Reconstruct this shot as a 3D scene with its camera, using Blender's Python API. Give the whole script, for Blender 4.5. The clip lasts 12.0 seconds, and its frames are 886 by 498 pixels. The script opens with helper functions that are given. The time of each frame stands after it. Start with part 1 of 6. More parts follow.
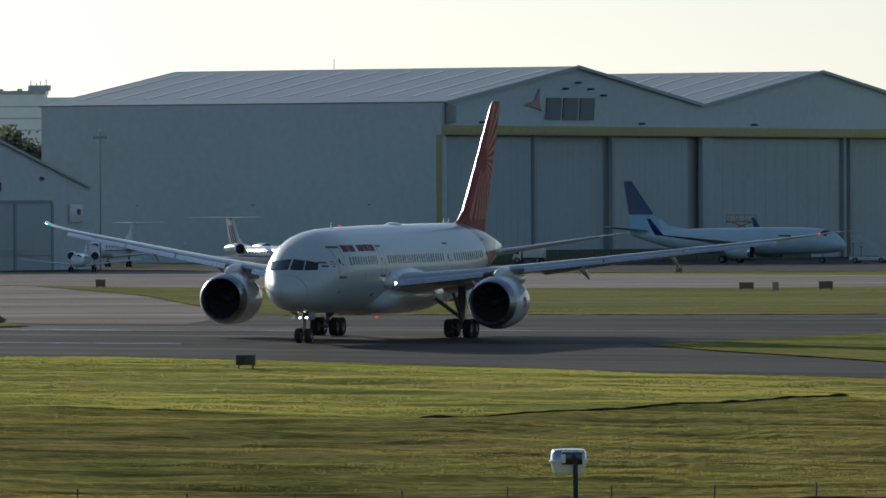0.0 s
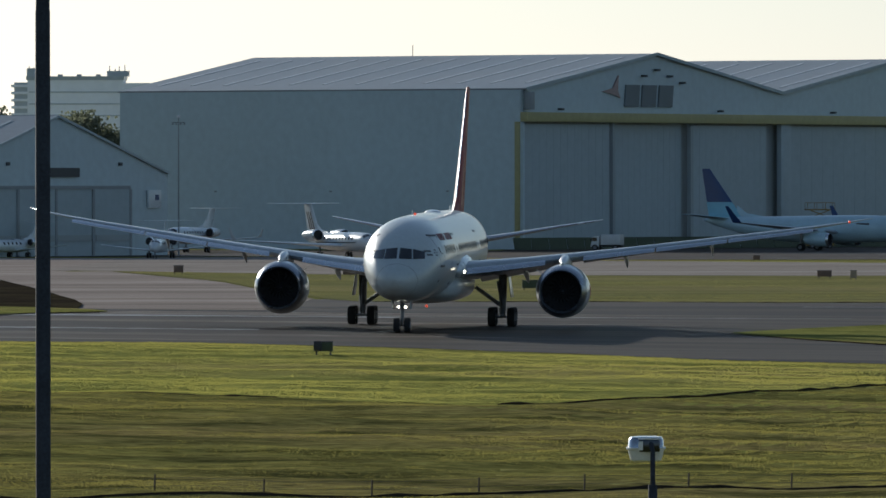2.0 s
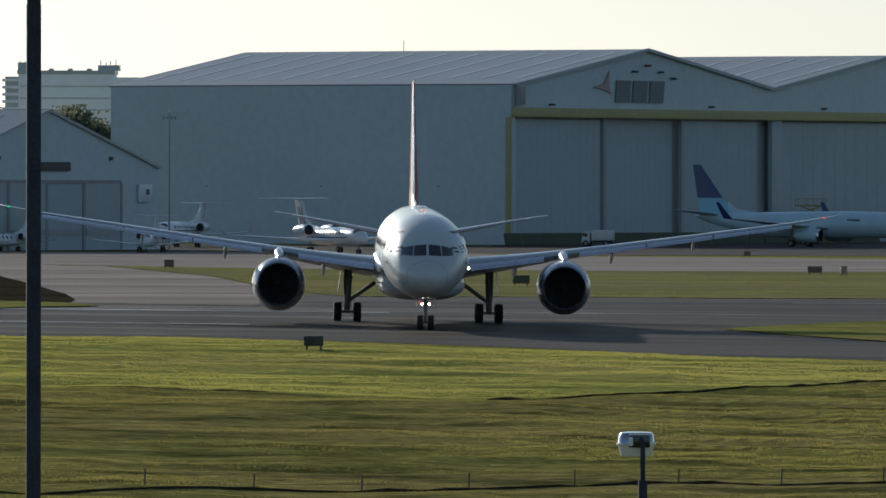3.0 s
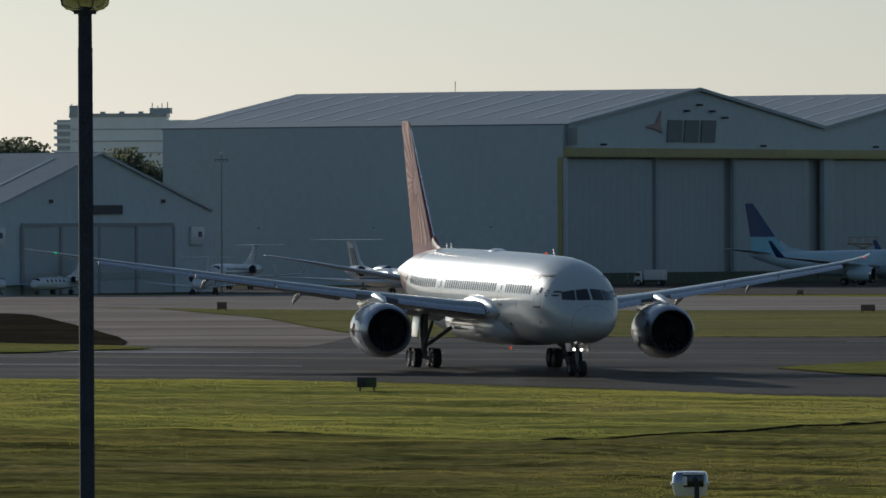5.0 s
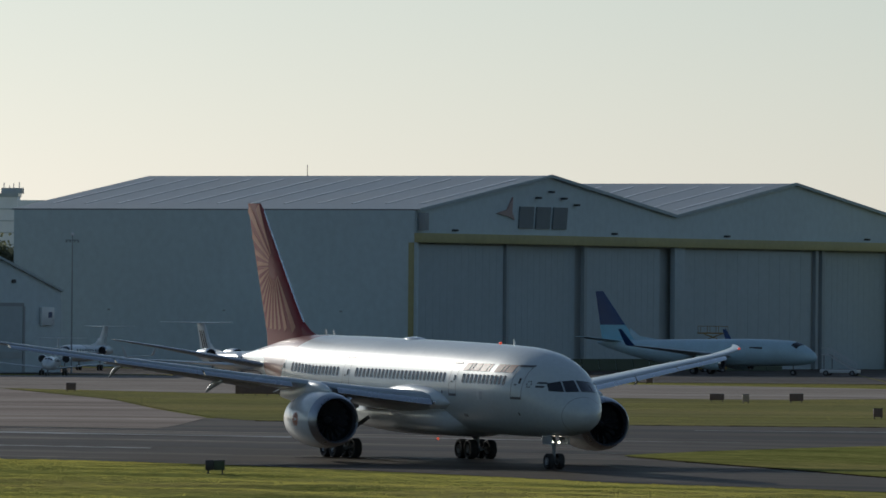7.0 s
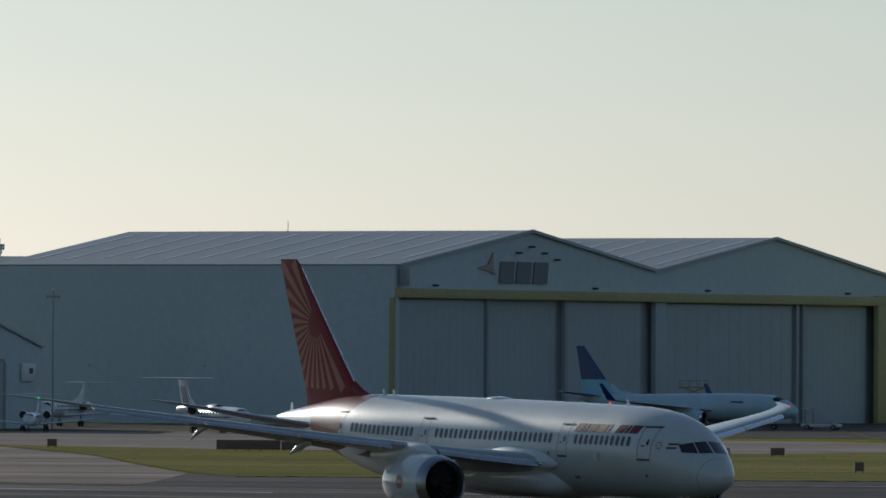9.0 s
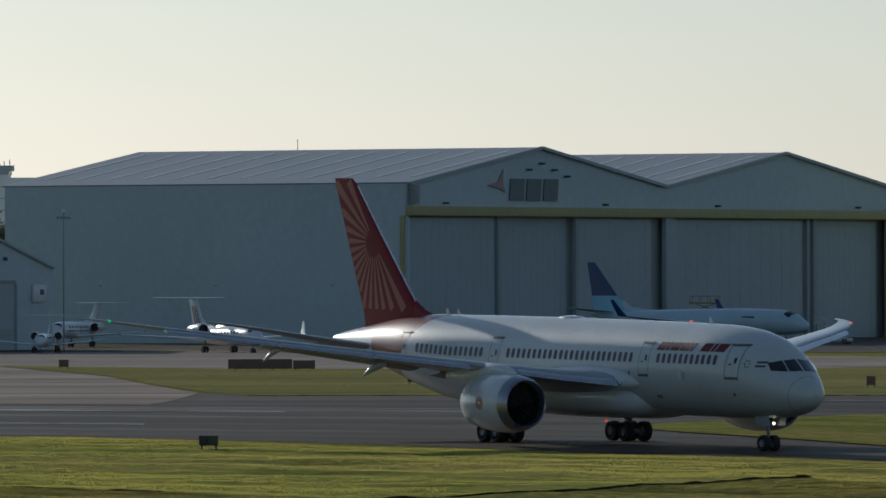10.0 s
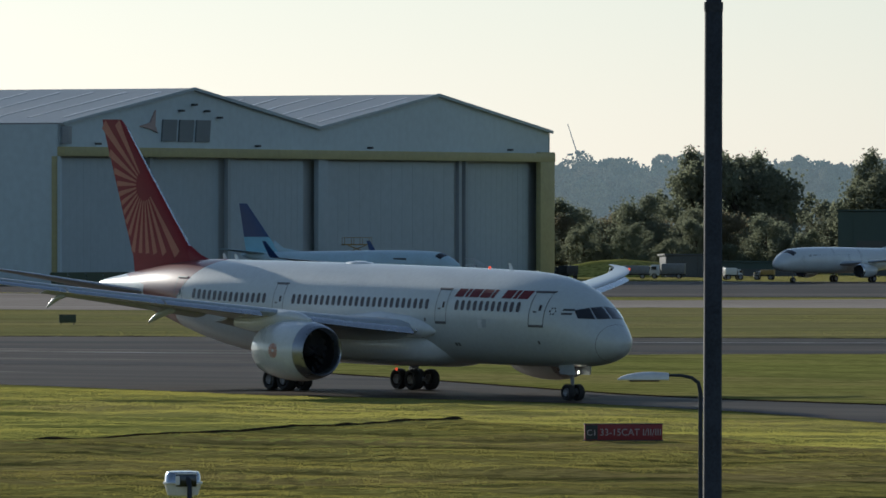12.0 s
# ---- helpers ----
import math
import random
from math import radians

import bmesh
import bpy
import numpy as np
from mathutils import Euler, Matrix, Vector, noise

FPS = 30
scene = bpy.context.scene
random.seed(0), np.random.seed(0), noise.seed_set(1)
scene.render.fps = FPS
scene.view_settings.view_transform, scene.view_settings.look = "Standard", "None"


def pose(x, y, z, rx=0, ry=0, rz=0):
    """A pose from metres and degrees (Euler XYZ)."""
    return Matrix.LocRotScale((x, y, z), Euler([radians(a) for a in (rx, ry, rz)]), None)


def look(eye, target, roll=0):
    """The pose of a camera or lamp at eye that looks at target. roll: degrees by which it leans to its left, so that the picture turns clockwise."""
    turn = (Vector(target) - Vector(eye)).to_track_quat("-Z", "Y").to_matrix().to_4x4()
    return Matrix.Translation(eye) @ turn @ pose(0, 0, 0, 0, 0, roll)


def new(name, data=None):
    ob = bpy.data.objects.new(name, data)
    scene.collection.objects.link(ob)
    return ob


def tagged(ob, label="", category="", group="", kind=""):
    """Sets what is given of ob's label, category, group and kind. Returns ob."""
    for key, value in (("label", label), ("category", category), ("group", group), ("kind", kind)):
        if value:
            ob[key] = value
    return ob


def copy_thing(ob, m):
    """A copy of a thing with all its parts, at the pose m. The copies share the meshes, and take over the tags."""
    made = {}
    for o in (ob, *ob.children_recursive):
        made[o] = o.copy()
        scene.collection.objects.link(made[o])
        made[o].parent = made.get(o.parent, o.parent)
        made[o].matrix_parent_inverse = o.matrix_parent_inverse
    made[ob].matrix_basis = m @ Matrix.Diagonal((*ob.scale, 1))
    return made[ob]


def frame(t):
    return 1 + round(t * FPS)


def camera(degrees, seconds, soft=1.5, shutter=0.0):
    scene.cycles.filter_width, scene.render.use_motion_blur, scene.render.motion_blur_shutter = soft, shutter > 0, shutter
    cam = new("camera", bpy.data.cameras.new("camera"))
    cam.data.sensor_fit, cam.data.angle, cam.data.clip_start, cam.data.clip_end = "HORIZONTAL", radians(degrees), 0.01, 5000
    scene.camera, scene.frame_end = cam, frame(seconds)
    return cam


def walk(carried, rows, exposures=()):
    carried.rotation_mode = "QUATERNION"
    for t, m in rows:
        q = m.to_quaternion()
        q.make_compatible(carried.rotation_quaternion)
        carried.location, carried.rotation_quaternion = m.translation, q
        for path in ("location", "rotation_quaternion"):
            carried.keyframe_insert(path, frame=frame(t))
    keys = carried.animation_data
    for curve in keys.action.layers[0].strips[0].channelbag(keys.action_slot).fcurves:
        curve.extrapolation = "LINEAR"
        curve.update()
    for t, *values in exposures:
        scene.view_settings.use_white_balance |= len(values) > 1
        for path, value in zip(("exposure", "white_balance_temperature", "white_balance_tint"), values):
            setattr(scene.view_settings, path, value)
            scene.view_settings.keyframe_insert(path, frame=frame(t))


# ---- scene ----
cam = camera(5.596, 12.0, soft=1.6)
EYE = (0.0, 0.0, 10.877)


def aim(yaw, pitch, roll):
    """Pose of the camera on its stand: yaw to the right, pitch up, roll, in degrees."""
    a, b = radians(yaw), radians(pitch)
    way = Vector((math.sin(a) * math.cos(b), math.cos(a) * math.cos(b), math.sin(b)))
    return look(EYE, Vector(EYE) + way * 100, roll)


PATH = [
    (0, -1.1519, -0.3020, -0.2543),
    (0.2, -1.4000, -0.2680, -0.2555),
    (0.5, -1.5198, -0.2097, -0.2573),
    (0.7, -1.4500, -0.2300, -0.1765),
    (1, -1.4124, -0.2652, -0.0553),
    (1.2, -1.3450, -0.2720, -0.0595),
    (1.5, -1.3953, -0.3338, -0.0658),
    (1.7, -1.4300, -0.3360, -0.0630),
    (2, -1.6453, -0.3847, -0.0587),
    (2.2, -1.6650, -0.4020, 0.0501),
    (2.5, -1.7081, -0.4073, 0.2133),
    (2.7, -1.6400, -0.4180, 0.1552),
    (4.3, -1.8400, -0.3050, -0.3096),
    (4.5, -1.9228, -0.2623, -0.3677),
    (4.7, -1.9520, -0.2140, -0.3317),
    (5, -1.9176, -0.1572, -0.2776),
    (5.2, -1.8150, -0.0450, -0.1448),
    (5.5, -1.4997, 0.0197, 0.0544),
    (5.7, -1.4150, 0.0550, 0.0130),
    (6, -1.4963, 0.0812, -0.0492),
    (6.2, -1.2500, 0.1050, 0.0539),
    (6.5, -1.2000, 0.1572, 0.2085),
    (6.7, -1.1550, 0.2760, 0.3147),
    (7, -0.9742, 0.3796, 0.4740),
    (7.2, -0.8950, 0.4470, 0.3966),
    (7.5, -1.0722, 0.5525, 0.2806),
    (7.7, -1.0350, 0.6050, 0.2867),
    (9.3, -0.8500, 0.7400, 0.3357),
    (9.5, -0.8834, 0.7468, 0.3418),
    (9.7, -0.8850, 0.4740, 0.1385),
    (9.8, -0.9250, 0.2520, 0.0368),
    (9.9, -0.9450, 0.2500, -0.0648),
    (10, -0.9186, 0.2077, -0.1665),
    (10.2, -0.8350, -0.0080, -0.1452),
    (10.5, -0.7120, -0.1777, -0.1132),
    (10.7, -0.2250, -0.2900, -0.1319),
    (10.9, 0.0100, -0.3950, -0.1506),
    (11, 0.1147, -0.4304, -0.1599),
    (11.2, 0.5700, -0.2720, -0.0147),
    (11.3, 0.8250, -0.2550, 0.0580),
    (11.5, 1.0160, -0.2013, 0.2032),
    (11.7, 1.2150, -0.1580, 0.1330),
    (11.9, 1.3100, -0.1650, 0.0629),
    (12, 1.2802, -0.1658, 0.0278),
]
EXPOSURES = [(0.0, -0.12), (2.5, -0.15), (4.5, -0.45), (5.0, -0.7), (5.5, -0.82), (6.0, -0.75), (6.5, -0.6), (7.5, -0.5), (9.5, -0.55), (10.0, -0.5), (10.5, -0.2), (12.0, -0.12)]
walk(cam, [(t, aim(a, b, c)) for t, a, b, c in PATH], exposures=[(t, e, 5040, 6) for t, e in EXPOSURES])

# ---- world and sun ----
SUN_EL, SUN_AZ = 14.5, -27.0     # degrees; azimuth from +y, negative to the left
world = bpy.data.worlds.new("sky")
scene.world = world
world.use_nodes = True
wn, wl = world.node_tree.nodes, world.node_tree.links
sky = wn.new("ShaderNodeTexSky")
sky.sky_type, sky.sun_disc = "NISHITA", False
sky.sun_elevation, sky.sun_rotation = radians(SUN_EL), radians(SUN_AZ)
sky.altitude, sky.air_density, sky.dust_density, sky.ozone_density = 100, 1.1, 0.4, 1.0
haze = wn.new("ShaderNodeHueSaturation")      # thin high haze: a paler sky
haze.inputs["Saturation"].default_value = 0.66
wl.new(sky.outputs[0], haze.inputs["Color"])
wl.new(haze.outputs[0], wn["Background"].inputs[0])
wn["Background"].inputs[1].default_value = 0.079
sun_data = bpy.data.lights.new("sun", "SUN")
sun_data.energy, sun_data.angle, sun_data.color = 5.0, radians(0.6), (1.0, 0.80, 0.56)
sun = new("sun", sun_data)
_el, _az = radians(SUN_EL), radians(SUN_AZ)
SUN_WAY = Vector((math.sin(_az) * math.cos(_el), math.cos(_az) * math.cos(_el), math.sin(_el)))
sun.matrix_world = look(SUN_WAY * 300, (0, 0, 0))

# ---- materials ----


def node_material(name, colour, rough=0.6, metal=0.0, vary=0.12, scale=2.0, fine=25.0, bump=0.0, coat=0.0, coords="Object", stretch=(1, 1, 1), spec=0.5):
    """Principled surface with broad stains and fine grain over its base colour."""
    m = bpy.data.materials.new(name)
    m.use_nodes = True
    n, k = m.node_tree.nodes, m.node_tree.links
    b = n["Principled BSDF"]
    b.inputs["Metallic"].default_value = metal
    b.inputs["Coat Weight"].default_value = coat
    b.inputs["Coat Roughness"].default_value = 0.08
    b.inputs["Specular IOR Level"].default_value = spec
    tc, mp = n.new("ShaderNodeTexCoord"), n.new("ShaderNodeMapping")
    mp.inputs["Scale"].default_value = stretch
    k.new(tc.outputs[coords], mp.inputs[0])
    broad, grain = n.new("ShaderNodeTexNoise"), n.new("ShaderNodeTexNoise")
    broad.inputs["Scale"].default_value, broad.inputs["Detail"].default_value = scale, 5
    grain.inputs["Scale"].default_value, grain.inputs["Detail"].default_value = fine, 3
    k.new(mp.outputs[0], broad.inputs[0])
    k.new(mp.outputs[0], grain.inputs[0])
    add = n.new("ShaderNodeMath")
    add.operation = "ADD"
    k.new(broad.outputs[0], add.inputs[0])
    k.new(grain.outputs[0], add.inputs[1])
    rng = n.new("ShaderNodeMapRange")
    rng.inputs["From Min"].default_value, rng.inputs["From Max"].default_value = 0.65, 1.35
    rng.inputs["To Min"].default_value, rng.inputs["To Max"].default_value = 1 - vary, 1 + vary
    k.new(add.outputs[0], rng.inputs[0])
    mul = n.new("ShaderNodeVectorMath")
    mul.operation = "SCALE"
    mul.inputs[0].default_value = colour
    k.new(rng.outputs[0], mul.inputs["Scale"])
    k.new(mul.outputs[0], b.inputs["Base Color"])
    rr = n.new("ShaderNodeMapRange")
    rr.inputs["To Min"].default_value, rr.inputs["To Max"].default_value = max(rough - 0.1, 0.03), min(rough + 0.1, 1)
    k.new(broad.outputs[0], rr.inputs[0])
    k.new(rr.outputs[0], b.inputs["Roughness"])
    if bump:
        bp = n.new("ShaderNodeBump")
        bp.inputs["Strength"].default_value, bp.inputs["Distance"].default_value = bump, 0.05
        k.new(grain.outputs[0], bp.inputs["Height"])
        k.new(bp.outputs[0], b.inputs["Normal"])
    return m


def glow_material(name, colour, strength):
    m = bpy.data.materials.new(name)
    m.use_nodes = True
    b = m.node_tree.nodes["Principled BSDF"]
    b.inputs["Base Color"].default_value = (*colour, 1)
    b.inputs["Emission Color"].default_value = (*colour, 1)
    b.inputs["Emission Strength"].default_value = strength
    return m


M_white = node_material("white_aircraft_paint", (0.62, 0.655, 0.67), 0.3, vary=0.08, scale=0.35, fine=4, coat=0.6)
M_name = node_material("maroon_lettering_paint", (0.13, 0.018, 0.026), 0.5, vary=0.15, scale=2, spec=0.16)
M_red = node_material("red_aircraft_paint", (0.21, 0.014, 0.02), 0.5, vary=0.1, scale=0.5, fine=5, coat=0.0, spec=0.25)
M_orange = node_material("orange_livery_paint", (0.44, 0.18, 0.115), 0.5, vary=0.1, scale=0.6, fine=6, coat=0.0, spec=0.25)
M_grey = node_material("wing_grey_paint", (0.38, 0.415, 0.45), 0.35, vary=0.12, scale=0.5, fine=6, coat=0.3)
M_slat = node_material("polished_aluminium", (0.70, 0.72, 0.75), 0.25, metal=0.9, vary=0.08, scale=1, fine=12)
M_lip = node_material("engine_lip_metal", (0.36, 0.38, 0.42), 0.3, metal=0.9, vary=0.1, scale=1, fine=8)
M_dark = node_material("dark_cavity", (0.012, 0.012, 0.014), 0.6, vary=0.2)
M_glass = node_material("cockpit_glass", (0.008, 0.009, 0.011), 0.08, vary=0.1, coat=1.0)
M_pane = node_material("cabin_window_dark", (0.035, 0.022, 0.024), 0.18, vary=0.2, spec=0.45)
M_seam = node_material("panel_line_grey", (0.10, 0.10, 0.11), 0.5, vary=0.15)
M_tyre = node_material("tyre_rubber", (0.018, 0.018, 0.019), 0.8, vary=0.25, fine=40)
M_rim = node_material("wheel_rim_grey", (0.28, 0.28, 0.29), 0.45, metal=0.3, vary=0.2)
M_strut = node_material("gear_leg_grey", (0.17, 0.175, 0.185), 0.4, metal=0.2, vary=0.2, fine=15)
M_blade = node_material("fan_blade_composite", (0.13, 0.13, 0.14), 0.2, metal=0.7, vary=0.15, fine=10)
M_lamp_on = glow_material("landing_light_on", (1.0, 0.80, 0.5), 9)
M_beacon = glow_material("red_beacon_on", (1.0, 0.10, 0.03), 0.9)
M_nav_green = glow_material("green_wing_light_on", (0.08, 0.9, 0.25), 0.6)
M_navy = node_material("navy_tail_paint", (0.02, 0.05, 0.16), 0.35, vary=0.1, scale=0.6, coat=0.3)
M_sky_blue = node_material("light_blue_paint", (0.26, 0.50, 0.62), 0.35, vary=0.1, scale=0.6, coat=0.3)
M_ice = node_material("ice_blue_white_paint", (0.46, 0.60, 0.67), 0.35, vary=0.1, scale=0.4, fine=4, coat=0.4)
M_faded = node_material("faded_grey_lettering", (0.36, 0.38, 0.40), 0.5, vary=0.3, scale=1.5)
M_black = node_material("black_paint", (0.02, 0.02, 0.022), 0.45, vary=0.2)
M_clad = node_material("grey_cladding", (0.50, 0.575, 0.60), 0.55, vary=0.08, scale=0.05, fine=0.8)
M_clad_light = node_material("door_cladding", (0.385, 0.44, 0.46), 0.55, vary=0.07, scale=0.06, fine=0.9)
M_roof = node_material("roof_sheet", (0.27, 0.29, 0.30), 0.45, vary=0.1, scale=0.06, fine=0.7)
M_skylight = node_material("translucent_roof_strip", (0.74, 0.75, 0.74), 0.45, vary=0.12, scale=0.2, fine=1.2)
M_yellow = node_material("yellow_steel", (0.38, 0.345, 0.16), 0.5, vary=0.12, scale=0.1, fine=1.5)
M_door_dark = node_material("door_gap_dark", (0.36, 0.385, 0.385), 0.6, vary=0.15, scale=0.2)
M_sign_dark = node_material("sign_dark_grey", (0.055, 0.06, 0.065), 0.5, vary=0.1)
M_sign_grey = node_material("sign_block_grey", (0.17, 0.19, 0.20), 0.6, vary=0.12, scale=0.4)
M_post_grey = node_material("door_post_grey", (0.33, 0.365, 0.375), 0.55, vary=0.1, scale=0.2)
M_sign_red = node_material("sign_emblem_red", (0.36, 0.27, 0.25), 0.5, vary=0.1)
M_pole = node_material("galvanised_pole", (0.038, 0.043, 0.058), 0.75, metal=0.0, vary=0.35, scale=3, fine=30, spec=0.15)
M_lamp_shell = node_material("lamp_shell_white", (0.66, 0.67, 0.68), 0.4, vary=0.12, scale=8, fine=60)
M_board_red = node_material("sign_board_red", (0.20, 0.014, 0.018), 0.5, vary=0.12, scale=2)
M_letter = node_material("sign_letter_pale", (0.36, 0.31, 0.30), 0.5, vary=0.1)
M_board_back = node_material("sign_board_back", (0.15, 0.10, 0.075), 0.7, vary=0.2, scale=2)


def ground_material(name, a, b, c, big, mid, fine, rough, bump, stretch=(1, 1, 1), spec=0.0, grain=0.25):
    """Three tones mixed by broad, middle and fine noise in world metres."""
    m = bpy.data.materials.new(name)
    m.use_nodes = True
    n, k = m.node_tree.nodes, m.node_tree.links
    p = n["Principled BSDF"]
    p.inputs["Roughness"].default_value = rough
    p.inputs["Specular IOR Level"].default_value = spec
    geo, mp = n.new("ShaderNodeNewGeometry"), n.new("ShaderNodeMapping")
    mp.inputs["Scale"].default_value = stretch
    k.new(geo.outputs["Position"], mp.inputs[0])
    noises = []
    for s, d in ((big, 4), (mid, 6), (fine, 4)):
        t = n.new("ShaderNodeTexNoise")
        t.inputs["Scale"].default_value, t.inputs["Detail"].default_value = s, d
        k.new(mp.outputs[0], t.inputs[0])
        noises.append(t)
    last = None
    for t, tone, lo, hi in ((noises[0], b, 0.42, 0.6), (noises[1], c, 0.45, 0.66)):
        r = n.new("ShaderNodeMapRange")
        r.inputs["From Min"].default_value, r.inputs["From Max"].default_value = lo, hi
        k.new(t.outputs[0], r.inputs[0])
        mix = n.new("ShaderNodeMix")
        mix.data_type = "RGBA"
        k.new(r.outputs[0], mix.inputs[0])
        if last is None:
            mix.inputs[6].default_value = (*a, 1)
        else:
            k.new(last, mix.inputs[6])
        mix.inputs[7].default_value = (*tone, 1)
        last = mix.outputs[2]
    r = n.new("ShaderNodeMapRange")
    r.inputs["From Min"].default_value, r.inputs["From Max"].default_value = 0.3, 0.7
    r.inputs["To Min"].default_value, r.inputs["To Max"].default_value = 1 - grain, 1 + grain
    k.new(noises[2].outputs[0], r.inputs[0])
    sc = n.new("ShaderNodeVectorMath")
    sc.operation = "SCALE"
    k.new(last, sc.inputs[0])
    k.new(r.outputs[0], sc.inputs["Scale"])
    k.new(sc.outputs[0], p.inputs["Base Color"])
    if bump:
        bp = n.new("ShaderNodeBump")
        bp.inputs["Strength"].default_value, bp.inputs["Distance"].default_value = bump, 0.3
        k.new(noises[1].outputs[0], bp.inputs["Height"])
        k.new(bp.outputs[0], p.inputs["Normal"])
    return m


M_grass = ground_material("mown_grass", (0.262, 0.262, 0.070), (0.300, 0.262, 0.092), (0.165, 0.176, 0.046), 0.018, 0.22, 2.5, 0.9, 0.2, (0.4, 1, 1), grain=0.45)
M_grass_far = ground_material("thin_far_grass", (0.225, 0.215, 0.088), (0.265, 0.235, 0.108), (0.175, 0.172, 0.070), 0.018, 0.10, 1.5, 0.9, 0.1, (0.25, 1, 1))
# dry browns; the dark third tone paints shaded furrows as streaks
M_grass_dry = ground_material("rough_dry_grass", (0.212, 0.198, 0.055), (0.236, 0.194, 0.074), (0.074, 0.073, 0.026), 0.03, 0.22, 2.5, 0.9, 0.3, (0.45, 1, 1), grain=0.5)
M_asphalt = ground_material("worn_asphalt", (0.072, 0.056, 0.042), (0.104, 0.081, 0.061), (0.027, 0.022, 0.018), 0.02, 0.09, 1.5, 0.6, 0.0, (0.08, 1, 1), 0.03)
M_asphalt_pale = ground_material("pale_asphalt", (0.385, 0.328, 0.283), (0.45, 0.385, 0.333), (0.285, 0.243, 0.208), 0.02, 0.10, 1.0, 0.8, 0.0, (0.12, 1, 1))
M_concrete = ground_material("apron_concrete", (0.37, 0.325, 0.28), (0.42, 0.37, 0.32), (0.30, 0.262, 0.23), 0.015, 0.06, 0.8, 0.8, 0.0, (0.2, 1, 1))
M_paint = ground_material("worn_white_marking", (0.40, 0.40, 0.40), (0.26, 0.25, 0.24), (0.12, 0.11, 0.105), 0.1, 0.3, 2.0, 0.6, 0.0, (0.4, 1, 1), 0.03)
M_rubber = ground_material("rubber_streak", (0.044, 0.040, 0.036), (0.058, 0.052, 0.047), (0.032, 0.029, 0.027), 0.02, 0.16, 1.5, 0.62, 0.0, (0.06, 1, 1), 0.024)
M_earth = ground_material("dark_heather_bank", (0.045, 0.036, 0.026), (0.06, 0.05, 0.03), (0.03, 0.026, 0.02), 0.05, 0.3, 1.5, 0.95, 0.6)

# ---- mesh helpers ----


def smoothstep(v):
    v = min(max(v, 0.0), 1.0)
    return v * v * (3 - 2 * v)


SLOPE_X, SLOPE_Y = -0.0133, 0.0079


def edge(*pts):
    """A border line y(x) through a few corners."""
    xs, ys = [float(p[0]) for p in pts], [float(p[1]) for p in pts]
    return lambda x: float(np.interp(x, xs, ys))


near_edge = edge((-180, 568), (-90, 572), (-45, 573), (-33, 577), (-20, 571), (-8, 561), (1, 551), (11, 547), (21, 541), (29, 529), (37, 507), (46, 480), (60, 440), (75, 400))


def ground_z(x, y):
    """Height of the airfield: a gentle fall across and towards the camera, level further back."""
    k = 1 - smoothstep((y - 645) / 110)
    z = SLOPE_X * max(min(x, 90), -90) * k + SLOPE_Y * (max(min(y, 650), 300) - 500)
    if 300 < y < 580:
        swell = 0.18 * noise.noise((x * 0.07, y * 0.08, 1.3)) + 0.19 * noise.noise((x * 0.16, y * 0.17, 4.1)) + 0.075 * noise.noise((x * 0.5, y * 0.5, 8.1))
        swell += 0.13 * noise.noise((x * 0.22, y * 0.30, 6.4)) * (1 - smoothstep((y - 440) / 50))
        z += swell * (1 - smoothstep((y - near_edge(x) + 14) / 10))
    return z


def mesh_of(name, bm, material, smooth=True):
    me = bpy.data.meshes.new(name)
    bmesh.ops.recalc_face_normals(bm, faces=bm.faces)
    bm.to_mesh(me)
    bm.free()
    me.materials.append(material)
    if smooth:
        me.shade_smooth()
        me.set_sharp_from_angle(angle=radians(38))
    return me


def part(name, bm, material, parent=None, label="", smooth=True):
    """One mesh object from a bmesh, under a thing or part."""
    ob = new(name, mesh_of(name, bm, material, smooth))
    if parent:
        ob.parent = parent
    if label:
        ob["label"] = label
    return ob


def thing(name, m, label, category, group="", kind=""):
    ob = new(name)
    ob.matrix_world = m
    ob.empty_display_size = 0.5
    return tagged(ob, label, category, group, kind)


def shared(name, mesh, m, parent):
    ob = new(name, mesh)
    ob.parent = parent
    ob.matrix_basis = m
    return ob


def loft(rings, cap=True, closed=True):
    """Skin over rings of equally many points."""
    bm = bmesh.new()
    vs = [[bm.verts.new(p) for p in r] for r in rings]
    for a, b in zip(vs, vs[1:]):
        count = len(a)
        for i in range(count if closed else count - 1):
            j = (i + 1) % count
            bm.faces.new((a[i], a[j], b[j], b[i]))
    if cap and closed:
        bm.faces.new(vs[0])
        bm.faces.new(vs[-1])
    return bm


def add_box(bm, size, m=None, bevel=0.0):
    got = bmesh.ops.create_cube(bm, size=1.0)["verts"]
    bmesh.ops.scale(bm, vec=size, verts=got)
    if bevel:
        edges = list({e for v in got for e in v.link_edges})
        new_geo = bmesh.ops.bevel(bm, geom=edges, offset=bevel, segments=2, profile=0.6, affect="EDGES")
        got = list({v for f in new_geo["faces"] for v in f.verts} | {v for v in got if v.is_valid})
    if m is not None:
        bmesh.ops.transform(bm, matrix=m, verts=got)
    return bm


def box(size, m=None, bevel=0.0):
    return add_box(bmesh.new(), size, m, bevel)


def ring(centre, axis_u, axis_v, ru, rv, count=16, phase=0.0):
    c, u, v = Vector(centre), Vector(axis_u), Vector(axis_v)
    return [c + u * (ru * math.cos(phase + 2 * math.pi * i / count)) + v * (rv * math.sin(phase + 2 * math.pi * i / count)) for i in range(count)]


